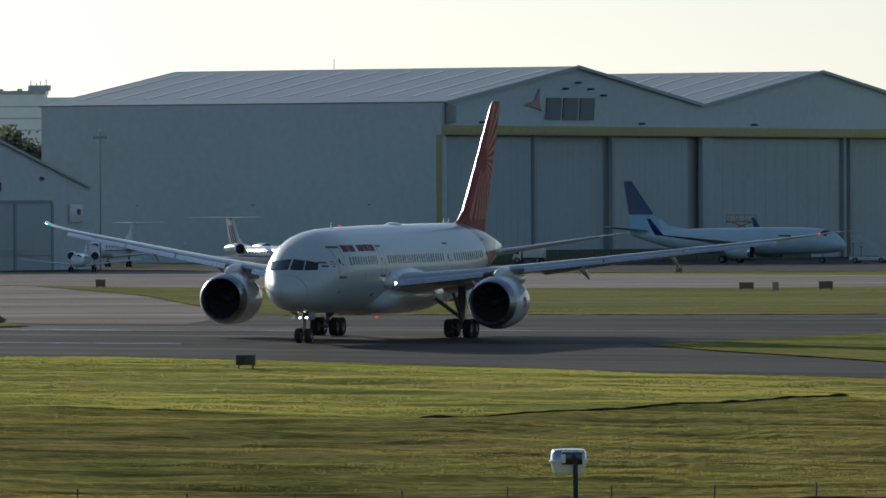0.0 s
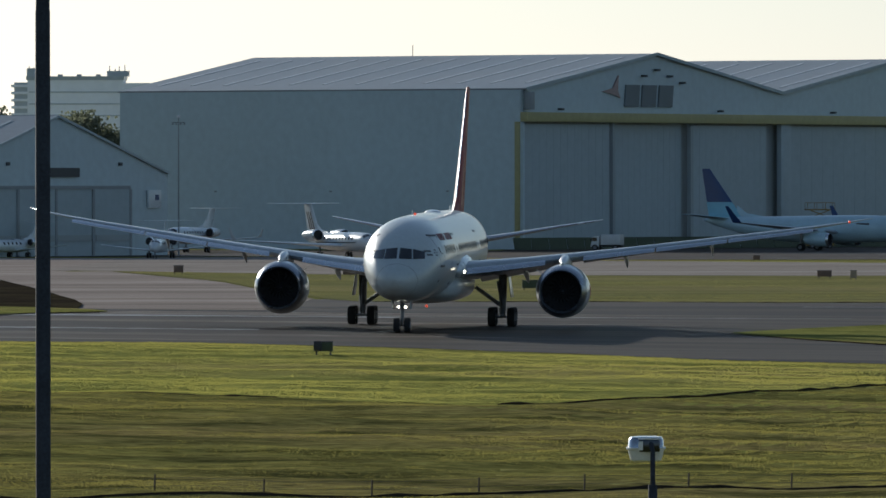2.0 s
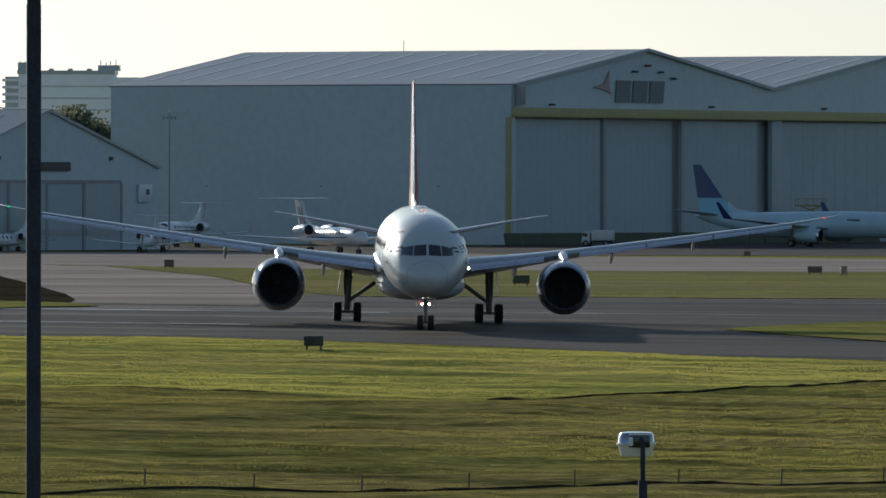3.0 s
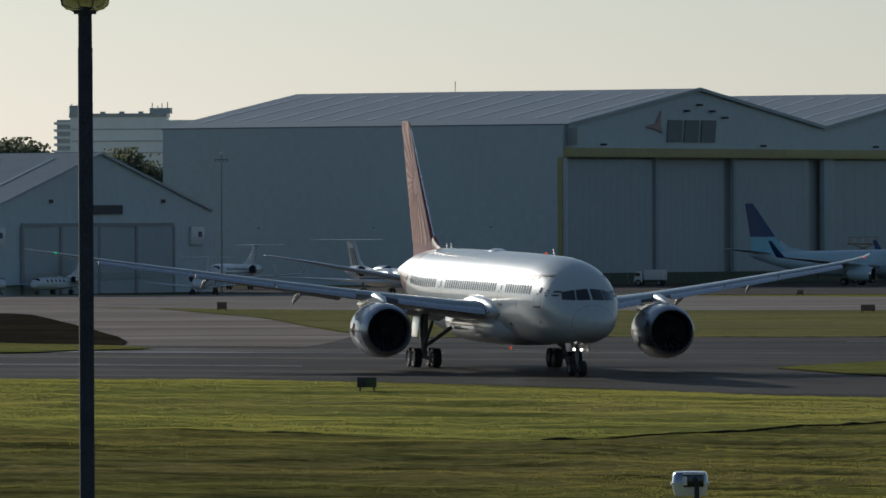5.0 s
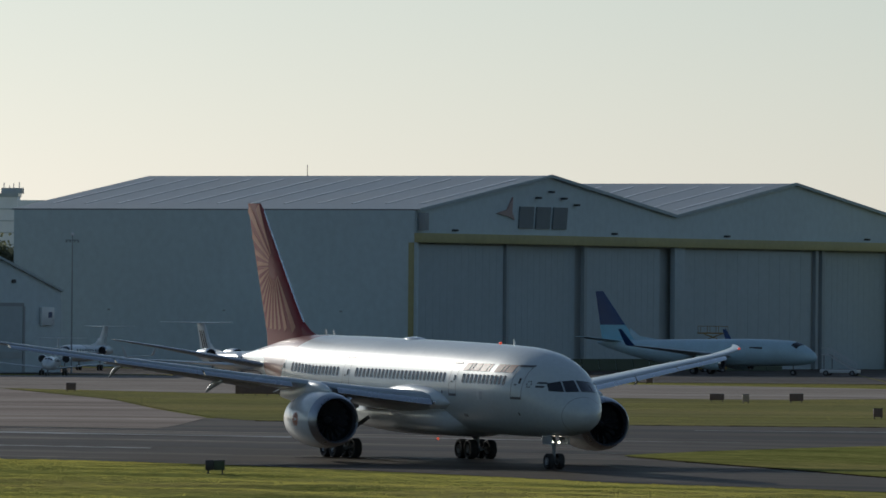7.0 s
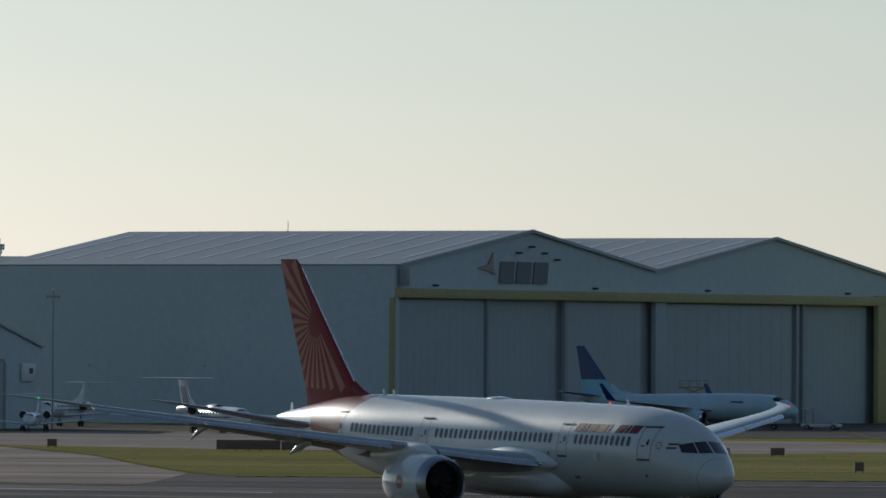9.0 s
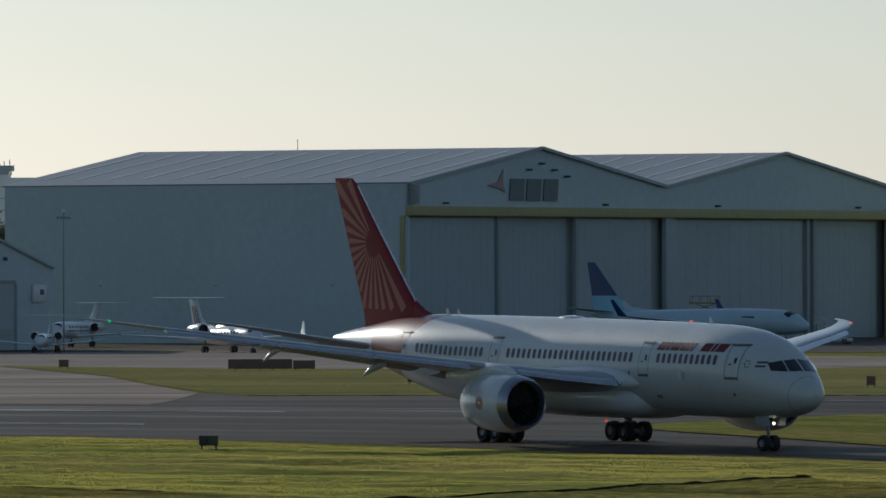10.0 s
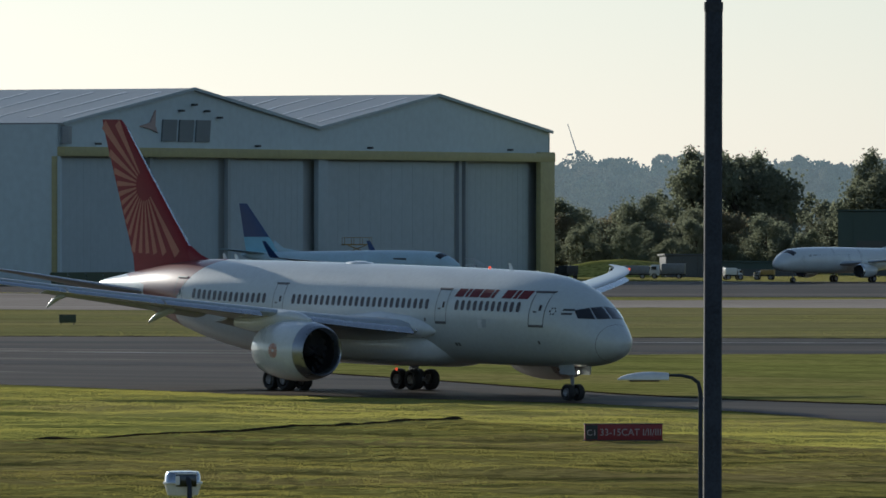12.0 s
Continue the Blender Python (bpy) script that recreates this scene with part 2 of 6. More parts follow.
def tube(points, radii, count=12):
    """Round bar through points."""
    rings = []
    for i, p in enumerate(points):
        a, b = Vector(points[max(i - 1, 0)]), Vector(points[min(i + 1, len(points) - 1)])
        d = (b - a).normalized()
        u = d.orthogonal().normalized()
        if i and rings:
            u = (last_u - d * last_u.dot(d)).normalized()
        last_u = u
        r = radii[i] if isinstance(radii, (list, tuple)) else radii
        rings.append(ring(p, u, d.cross(u), r, r, count))
    return loft(rings)


def lathe(profile, count=40, axis="x"):
    """Turned body: (distance along the axis, radius)."""
    rings = []
    for a, r in profile:
        if axis == "x":
            rings.append(ring((a, 0, 0), (0, 1, 0), (0, 0, 1), r, r, count))
        elif axis == "y":
            rings.append(ring((0, a, 0), (1, 0, 0), (0, 0, 1), r, r, count))
        else:
            rings.append(ring((0, 0, a), (1, 0, 0), (0, 1, 0), r, r, count))
    return loft(rings, cap=False)


def moved(bm, m):
    bmesh.ops.transform(bm, matrix=m, verts=bm.verts)
    return bm


def interp(table, s):
    """Smooth value rows at s from a table of (s, values...)."""
    if s <= table[0][0]:
        return table[0][1:]
    if s >= table[-1][0]:
        return table[-1][1:]
    for i in range(len(table) - 1):
        if table[i][0] <= s <= table[i + 1][0]:
            break
    p1, p2 = table[i], table[i + 1]
    p0, p3 = table[max(i - 1, 0)], table[min(i + 2, len(table) - 1)]
    h = p2[0] - p1[0]
    t = (s - p1[0]) / h
    out = []
    for j in range(1, len(p1)):
        d = (p2[j] - p1[j]) / h
        m1 = 0.0 if i == 0 else ((p1[j] - p0[j]) / (p1[0] - p0[0]) + d) / 2
        m2 = 0.0 if i + 2 >= len(table) else ((p3[j] - p2[j]) / (p3[0] - p2[0]) + d) / 2
        if i == 0:
            m1 = d
        if i + 2 >= len(table):
            m2 = d
        t2, t3 = t * t, t * t * t
        out.append((2 * t3 - 3 * t2 + 1) * p1[j] + (t3 - 2 * t2 + t) * h * m1 + (3 * t2 - 2 * t3) * p2[j] + (t3 - t2) * h * m2)
    return out


def airfoil(le, chord, thick, span_axis, count=9, twist=0.0):
    """Closed section: le is its leading point, the chord runs to -x; span_axis 'y' (wing) or 'z' (fin)."""
    xs = [0.5 * (1 - math.cos(math.pi * i / (count - 1))) for i in range(count)]
    def half(x):
        return 5 * thick * (0.2969 * math.sqrt(x) - 0.126 * x - 0.3516 * x * x + 0.2843 * x ** 3 - 0.1036 * x ** 4)
    pts = [(x, half(x)) for x in xs] + [(x, -half(x) * 0.75) for x in reversed(xs[1:-1])]
    out = []
    for x, t in pts:
        if span_axis == "y":
            out.append(Vector((le[0] - x * chord, le[1], le[2] + t * chord - math.tan(twist) * x * chord)))
        else:
            tt = t if t > 0 else t / 0.75
            out.append(Vector((le[0] - x * chord, le[1] + tt * chord, le[2])))
    return out

# ---- ground ----


def sheet(name, x0, x1, near, far, nx, ny, lift, material, label, category, ragged=0.0, kind="structure"):
    """A piece of ground between two edges y = near(x), y = far(x), lying on the field's slope."""
    bm = bmesh.new()
    rows = []
    for j in range(ny + 1):
        row = []
        for i in range(nx + 1):
            x = x0 + (x1 - x0) * i / nx
            a, b = near(x), far(x)
            wob_a = ragged * noise.noise((x * 0.9, 3.1, 0)) + ragged * 0.5 * noise.noise((x * 3.1, 7.7, 0))
            wob_b = ragged * 2 * noise.noise((x * 0.7, 9.4, 0))
            y = a + wob_a + (b + wob_b - a - wob_a) * j / ny
            row.append(bm.verts.new((x, y, ground_z(x, y) + lift)))
        rows.append(row)
    for r0, r1 in zip(rows, rows[1:]):
        for i in range(nx):
            bm.faces.new((r0[i], r0[i + 1], r1[i + 1], r1[i]))
    me = mesh_of(name, bm, material)
    ob = new(name, me)
    return tagged(ob, label, category, kind=kind)


# The whole ground: fine where the slope changes, then out to the horizon.
def build_ground():
    bm = bmesh.new()
    xs = [-6000, -2500, -900, -300, -120, -90, -80] + [-70 + 1.25 * i for i in range(105)] + [66, 72, 80, 90, 120, 300, 900, 2500, 6000]
    ys = [-400, -100, 60, 150, 250, 300] + [310 + 1.6 * i for i in range(172)] + [590 + 15 * i for i in range(15)] + [900, 1100, 1500, 2200, 3200, 4800, 6500]
    rows = []
    for y in ys:
        row = []
        for x in xs:
            z = ground_z(x, y)
            if y > 2200:
                z += (y - 2200) * 0.004
            row.append(bm.verts.new((x, y, z)))
        rows.append(row)
    for r0, r1 in zip(rows, rows[1:]):
        for i in range(len(xs) - 1):
            bm.faces.new((r0[i], r0[i + 1], r1[i + 1], r1[i]))
    ob = new("ground", mesh_of("ground", bm, M_grass))
    tagged(ob, "sunlit mown airfield grass with dry patches and ruts", "grass", kind="structure")


build_ground()
sheet("taxiway", -180, 75, near_edge, lambda x: 770.0 if x > -28 else 790.0, 150, 40, 0.03, M_asphalt, "dark worn asphalt taxiway with rubber streaks", "taxiway", 0.25)
sheet("taxiway", 75, 260, lambda x: 560.0, lambda x: 765.0, 20, 20, 0.03, M_asphalt, "dark worn asphalt taxiway beyond the turn", "taxiway", 0.2)
sheet("taxiway", -220, -34, lambda x: 700.0 + max(0, -40 - x) * 0.8, edge((-220, 1262), (-78, 1255), (-69, 1052), (-58, 985), (-50, 938), (-41, 850), (-34, 792)), 50, 30, 0.05, M_asphalt_pale, "pale weathered asphalt taxiway between grass islands", "taxiway", 0.3)
sheet("grass_island", 2.0, 160, edge((2, 617), (6, 605), (13, 590), (18, 577), (24, 562), (31, 553), (39, 547), (60, 530), (160, 470)), edge((2, 618.5), (5.5, 630), (12, 645), (20, 667), (29, 680), (38, 686), (50, 691), (160, 710)), 90, 14, 0.10, M_grass, "grass island between two asphalt taxiways", "grass", 0.8)
isle_near = edge((-220, 630), (-90, 632), (-60, 634), (-50, 645), (-44, 667))
isle_far = edge((-220, 742), (-90, 744), (-62, 742), (-52, 712), (-47, 692), (-44, 669))
sheet("grass_island", -220, -44, isle_near, isle_far, 80, 10, 0.12, M_grass, "low grass island beside pale taxiway", "grass", 0.5)
sheet("heather_bank", -220, -48.5, lambda x: isle_far(x) + 0.5, edge((-220, 1040), (-90, 1010), (-78, 985), (-62, 850), (-52, 760), (-48.5, 702)), 60, 10, 0.14, M_earth, "dark brown scrub on a grass island", "scrub", 0.8)
sheet("concrete_taxiway", -78, 220, edge((-78, 1068), (-69, 1056), (-42, 1012), (-10, 998), (19, 991), (45, 1030), (75, 1022), (220, 1010)), edge((-78, 1262), (-53, 1270), (-12, 1197), (22, 1163), (49, 1123), (81, 1140), (220, 1150)), 60, 8, 0.075, M_concrete, "pale concrete taxiway behind the grass", "taxiway", 0.4)
sheet("apron", -400, 40, lambda x: 1278.0 if x < -50 else 1218.0, lambda x: 1700.0, 40, 12, 0.06, M_asphalt, "dark asphalt apron in front of the hangars", "apron", 0.5)
sheet("apron", 40.5, 400, edge((40.5, 1185), (60, 1175), (400, 1180)), edge((40.5, 1560), (60, 1500), (110, 1482), (400, 1490)), 30, 10, 0.05, M_asphalt, "dark asphalt apron beside far trees", "apron", 0.4)
sheet("grass_strip", -74, 220, edge((-74, 1050), (-69, 1054), (-58, 988), (-50, 940), (-40.5, 852), (-33, 789), (-29, 772), (-8, 769), (2, 763), (35, 761), (78, 751), (220, 760)), edge((-74, 1062), (-69, 1057), (-42, 1014), (-10, 1000), (19, 993), (45, 1032), (75, 1024), (220, 1012)), 120, 20, 0.055, M_grass_far, "thin dull grass strip beyond the taxiway", "grass", 0.3)
sheet("grass_strip", -120, -31, edge((-120, 1418), (-60, 1400), (-31, 1385)), edge((-120, 1470), (-96, 1452), (-31, 1418)), 30, 6, 0.10, M_grass_far, "pale grass strip along the hangar wall", "grass", 0.5)
rough_edge = edge((-90, 478), (-45, 474), (-22, 468), (-10.5, 461.5), (-3.2, 470), (4, 488.5), (12.4, 505.5), (20, 492), (30, 462), (48, 430), (75, 380))
sheet("rough_grass", -90, 75, lambda x: 300.0, rough_edge, 132, 110, 0.02, M_grass_dry, "rough browning grass on the near field", "grass", 0.6)
# Worn lines and streaks on the asphalt.
sheet("marking_line", -120, -22, lambda x: 645 + 0.27 * (x + 50), lambda x: 651 + 0.27 * (x + 50), 60, 1, 0.06, M_paint, "worn white line across the asphalt", "marking", 0.5)
sheet("marking_line", -30, 11, lambda x: 660 + 0.5 * (x + 17), lambda x: 662.5 + 0.5 * (x + 17), 40, 1, 0.06, M_paint, "worn white line along the taxiway", "marking", 0.5)
sheet("marking_line", -60, -30, lambda x: 609 + 0.1 * (x + 40), lambda x: 612 + 0.1 * (x + 40), 40, 1, 0.06, M_paint, "worn pale edge line on the asphalt", "marking", 0.6)
sheet("marking_line", 8, 60, lambda x: 732.0, lambda x: 734.0, 40, 1, 0.06, M_paint, "thin white edge line on far taxiway", "marking", 0.2)
M_worn = ground_material("worn_pale_asphalt", (0.20, 0.165, 0.135), (0.25, 0.208, 0.172), (0.11, 0.09, 0.072), 0.02, 0.12, 1.5, 0.6, 0.0, (0.08, 1, 1), 0.03)
for y0, wid, k, xa, xb in ((622, 14, 0.12, -130, 20), (690, 12, 0.10, -130, 74), (727, 16, 0.06, -60, 74)):
    def low(x, y0=y0, k=k, wid=wid, xa=xa, xb=xb):
        return y0 + k * (x + 40) - wid / 2 * math.sin(math.pi * (x - xa) / (xb - xa)) ** 0.5
    def top(x, y0=y0, k=k, wid=wid, xa=xa, xb=xb):
        return y0 + k * (x + 40) + wid / 2 * math.sin(math.pi * (x - xa) / (xb - xa)) ** 0.5 + 0.3
    sheet("rubber_streak", xa + 0.01, xb - 0.01, low, top, 60, 1, 0.045, M_rubber, "dark rubber streak along the taxiway", "tyre marks", 1.0)
for y0, wid, k, xa, xb in ((664, 13, 0.16, -150, -6), (678, 4, 0.16, -120, 10), (634, 4, 0.14, -150, 0), (597, 6, 0.08, -150, -12), (583, 3, 0.06, -150, -30)):
    def low(x, y0=y0, k=k, wid=wid, xa=xa, xb=xb):
        return y0 + k * (x + 40) - wid / 2 * math.sin(math.pi * (x - xa) / (xb - xa)) ** 0.4
    def top(x, y0=y0, k=k, wid=wid, xa=xa, xb=xb):
        return y0 + k * (x + 40) + wid / 2 * math.sin(math.pi * (x - xa) / (xb - xa)) ** 0.4 + 0.2
    sheet("worn_streak", xa + 0.01, xb - 0.01, low, top, 70, 1, 0.04, M_worn, "pale polished wear streak along the taxiway", "wear marks", 1.2)

# ---- hangar ----
HZ = 1.185
FL, FR, BL = Vector((-28.2, 1420, 0)), Vector((53.1, 1556.3, 0)), Vector((-96.0, 1455.5, 0))
front_u = (FR - FL).normalized()
FRONT, DEPTH = (FR - FL).length, 76.6
EAVE, RIDGE, BEAM_LOW, BEAM_HIGH = 25.1, 31.0, 20.1, 21.6


def build_hangar():
    m = pose(FL.x, FL.y, HZ, 0, 0, math.degrees(math.atan2(front_u.y, front_u.x)))
    hangar = thing("hangar", m, "large grey twin-gable aircraft hangar with yellow door beam", "hangar")
    # local: x along the front, y to the back, z up
    half = FRONT / 2
    prof = [(0, EAVE), (half * 0.5, RIDGE), (half, EAVE), (half * 1.5, RIDGE), (FRONT, EAVE)]
    part("wall", box((0.5, DEPTH, EAVE), Matrix.Translation((0.25, DEPTH / 2, EAVE / 2))), M_clad, hangar)
    part("wall", box((0.5, DEPTH, EAVE), Matrix.Translation((FRONT - 0.25, DEPTH / 2, EAVE / 2))), M_clad, hangar)
    part("wall", box((FRONT - 1, 0.5, EAVE), Matrix.Translation((half, DEPTH - 0.25, EAVE / 2))), M_clad, hangar)
    bm = bmesh.new()
    for y in (0.0, 0.5):
        vs = [bm.verts.new((x, y, z)) for x, z in [(0, BEAM_HIGH)] + prof + [(FRONT, BEAM_HIGH)]]
        bm.faces.new(vs)
    bm.verts.ensure_lookup_table()
    for i in range(7):
        j = (i + 1) % 7
        bm.faces.new((bm.verts[i], bm.verts[j], bm.verts[7 + j], bm.verts[7 + i]))
    part("gable", bm, M_clad, hangar)
    part("door_beam", box((FRONT + 0.6, 1.4, BEAM_HIGH - BEAM_LOW), Matrix.Translation((half, -0.3, (BEAM_HIGH + BEAM_LOW) / 2)), 0.1), M_yellow, hangar, "yellow steel door beam")
    part("corner_post", box((0.3, 0.9, BEAM_LOW), Matrix.Translation((-0.12, 1.0, BEAM_LOW / 2)), 0.04), M_yellow, hangar, "yellow corner post")
    part("corner_post", box((5.0, 0.9, BEAM_HIGH + 0.4), Matrix.Translation((FRONT - 2.4, -0.5, BEAM_HIGH / 2)), 0.06), M_yellow, hangar, "broad yellow corner post")
    # roof slopes with translucent strips
    for i in range(4):
        (xa, za), (xb, zb) = prof[i], prof[i + 1]
        d = Vector((xb - xa, 0, zb - za))
        n = Vector((-d.z, 0, d.x)).normalized() * 0.25
        bm = bmesh.new()
        lo = [Vector((xa, -0.5, za)), Vector((xb, -0.5, zb)), Vector((xb, DEPTH + 0.4, zb)), Vector((xa, DEPTH + 0.4, za))]
        vs = [bm.verts.new(p) for p in lo] + [bm.verts.new(p + n) for p in lo]
        for f in ((0, 1, 2, 3), (4, 5, 6, 7), (0, 1, 5, 4), (1, 2, 6, 5), (2, 3, 7, 6), (3, 0, 4, 7)):
            bm.faces.new([vs[q] for q in f])
        roof = part("roof", bm, M_roof, hangar, "grey sheet roof with pale skylight strips")
        strip = mesh_of("skylight", box((d.length * 0.74, 0.55, 0.06)), M_skylight, False)
        rot = Matrix(((d.x / d.length, 0, n.x / 0.25, 0), (0, 1, 0, 0), (d.z / d.length, 0, n.z / 0.25, 0), (0, 0, 0, 1)))
        for q in range(12):
            y = 3.2 + q * 6.35
            p = Vector((xa, y, za)) + d * 0.52 + n * 1.15
            shared("skylight", strip, Matrix.Translation(p) @ rot, roof)
        # eave trim
        part("trim", box((d.length, 0.3, 0.5), Matrix.Translation(Vector((xa, -0.62, za)) + d * 0.5 + n * 0.6) @ rot), M_clad_light, hangar)
    # sliding doors: leaves between dark gaps; places are shares of the front's length
    gaps = (0.1735, 0.3235, 0.805, 0.955)
    leaves = ((0.008, 0.168, 0), (0.178, 0.316, 1), (0.332, 0.478, 0), (0.527, 0.795, 0), (0.826, 0.966, 1))
    part("door_recess", box((FRONT - 1.6, 0.4, BEAM_LOW), Matrix.Translation((half, 1.9, BEAM_LOW / 2))), M_door_dark, hangar)
    for a, b, back in leaves:
        leaf = part("door_leaf", box(((b - a) * FRONT, 0.5, BEAM_LOW - 0.3), Matrix.Translation(((a + b) / 2 * FRONT, 0.7 + 0.8 * back, BEAM_LOW / 2 - 0.15))), M_clad_light, hangar, "grey sliding hangar door leaf")
        rib = mesh_of("door_rib", box((0.05, 0.03, BEAM_LOW - 0.5)), M_clad_light, False)
        for q in range(1, 12):
            shared("door_rib", rib, Matrix.Translation(((a + (b - a) * q / 12) * FRONT, 0.445 + 0.8 * back, BEAM_LOW / 2 - 0.15)), leaf)
    for a, wid in ((0.172, 0.7), (0.324, 0.8), (0.803, 0.9), (0.817, 0.9)):
        part("door_post", box((wid, 0.7, BEAM_LOW), Matrix.Translation((a * FRONT, 0.3, BEAM_LOW / 2))), M_post_grey, hangar, "grey door edge post")
    part("centre_post", box((3.2, 0.9, BEAM_LOW), Matrix.Translation((0.512 * FRONT, 0.2, BEAM_LOW / 2)), 0.05), M_clad_light, hangar, "pale centre post")
    # the company sign as plain bars: three slanted blocks with an emblem
    for q in range(3):
        bm = box((4.3, 0.25, 3.5))
        for v in bm.verts:
            v.co.x += v.co.z * 0.12
        part("sign_block", moved(bm, Matrix.Translation((0.205 * FRONT + q * 5.2, -0.2, 24.4))), M_sign_grey, hangar, "dark grey sign block")
    bm = bmesh.new()
    for y in (-0.32, -0.05):
        vs = [bm.verts.new((0.148 * FRONT + a, y, 25.0 + b)) for a, b in ((0, 0), (3.2, 0.6), (4.8, 2.6), (4.6, 0.2), (5.4, -1.0), (3.6, -0.5))]
        bm.faces.new(vs)
    bm.verts.ensure_lookup_table()
    for i in range(6):
        j = (i + 1) % 6
        bm.faces.new((bm.verts[i], bm.verts[j], bm.verts[6 + j], bm.verts[6 + i]))
    part("sign_emblem", bm, M_sign_red, hangar, "small red sign emblem", smooth=False)
    # gable spotlights on short arms
    lamp = mesh_of("spotlight", box((0.7, 0.9, 0.35), None, 0.05), M_sign_dark)
    for a in (0.225, 0.25, 0.275, 0.3):
        shared("spotlight", lamp, Matrix.Translation((a * FRONT, -0.6, 28.6 - abs(a - 0.25) * 40)), hangar)
    for a in (0.06, 0.37, 0.60, 0.90):
        shared("spotlight", lamp, Matrix.Translation((a * FRONT, -1.1, BEAM_HIGH + 0.5)), hangar)
    # downpipe box at the corner and a roof mast
    part("hopper", box((1.3, 1.2, 2.8), Matrix.Translation((0.9, -0.6, 23.4)), 0.08), M_roof, hangar)
    part("roof_mast", tube([(half * 0.5, DEPTH * 0.6, RIDGE), (half * 0.5, DEPTH * 0.6, RIDGE + 2.0)], 0.06, 6), M_sign_dark, hangar)
    # small vents on the long wall
    vent = mesh_of("vent", box((0.2, 0.4, 0.25), None, 0.03), M_roof)
    for y in (14, 36, 58):
        shared("vent", vent, Matrix.Translation((-0.1, y, 9.2)), hangar)


build_hangar()

# ---- the taxiing airliner ----
# Local axes: x forward, y to its left wing, z up; the origin lies on the ground under the nose wheel. s is the distance aft of the nose.
NOSE = 5.93
BODY = [(0.8, 3.62, 0.03, 0.03), (0.95, 3.61, 0.46, 0.39), (1.28, 3.615, 0.86, 0.735), (1.95, 3.685, 1.36, 1.155), (3.05, 3.975, 1.92, 1.725), (4.5, 4.39, 2.37, 2.29), (6.4, 4.69, 2.70, 2.66),
        (8.8, 4.83, 2.86, 2.85), (12, 4.885, 2.885, 2.905), (20, 4.93, 2.885, 2.95), (36, 4.95, 2.885, 2.97), (40, 5.08, 2.82, 2.82), (44, 5.42, 2.54, 2.46), (48, 5.76, 2.0, 1.80), (51.5, 5.92, 1.36, 1.14), (54, 6.0, 0.86, 0.70), (55.8, 6.06, 0.44, 0.36), (56.4, 6.08, 0.22, 0.2)]


def skin(s, ang, out=0.0, table=BODY, nose=NOSE):
    """Point of the fuselage at station s; ang from the left side (0) over the top (90)."""
    zc, ry, rz = interp(table, s)
    a = radians(ang)
    return Vector((nose - s, (ry + out) * math.cos(a), zc + (rz + out) * math.sin(a)))


def skin_at_z(s, z, side, out=0.0, table=BODY, nose=NOSE):
    zc, ry, rz = interp(table, s)
    a = math.degrees(math.asin(max(-1, min(1, (z - zc) / rz))))
    return skin(s, a if side > 0 else 180 - a, out, table, nose)


def fuselage(table, nose, stations, count=48):
    rings = []
    for s in stations:
        zc, ry, rz = interp(table, s)
        rings.append(ring((nose - s, 0, zc), (0, 1, 0), (0, 0, 1), ry, rz, count))
    return loft(rings)


def patch(corners, surface, nu=4, nv=3, thick=0.02):
    """A thin slab over the skin inside four (s, v) corners."""
    bm = bmesh.new()
    layers = []
    for out in (0.0, thick):
        grid = []
        for j in range(nv + 1):
            row = []
            for i in range(nu + 1):
                u, w = i / nu, j / nv
                a = [corners[0][q] * (1 - u) + corners[1][q] * u for q in (0, 1)]
                b = [corners[3][q] * (1 - u) + corners[2][q] * u for q in (0, 1)]
                row.append(bm.verts.new(surface(a[0] * (1 - w) + b[0] * w, a[1] * (1 - w) + b[1] * w, out)))
            grid.append(row)
        layers.append(grid)
    lo, hi = layers
    for j in range(nv):
        for i in range(nu):
            bm.faces.new((hi[j][i], hi[j][i + 1], hi[j + 1][i + 1], hi[j + 1][i]))
    rim = [(0, i) for i in range(nu)] + [(j, nu) for j in range(nv)] + [(nv, nu - i) for i in range(nu)] + [(nv - j, 0) for j in range(nv)]
    for q in range(len(rim)):
        a, b = rim[q], rim[(q + 1) % len(rim)]
        bm.faces.new((lo[a[0]][a[1]], lo[b[0]][b[1]], hi[b[0]][b[1]], hi[a[0]][a[1]]))
    return bm


def outline(corners, surface, width=0.045):
    """Four thin strips along the edges of a quad on the skin (a door's joint)."""
    bm = bmesh.new()
    for q in range(4):
        (s0, z0), (s1, z1) = corners[q], corners[(q + 1) % 4]
        steps = 6
        d = Vector((s1 - s0, z1 - z0)).normalized()
        nx, nz = -d.y * width / 2, d.x * width / 2
        prev = None
        for i in range(steps + 1):
            u = i / steps
            s, z = s0 + (s1 - s0) * u, z0 + (z1 - z0) * u
            pair = (bm.verts.new(surface(s + nx, z + nz, 0.012)), bm.verts.new(surface(s - nx, z - nz, 0.012)))
            if prev:
                bm.faces.new((prev[0], pair[0], pair[1], prev[1]))
            prev = pair
    return bm


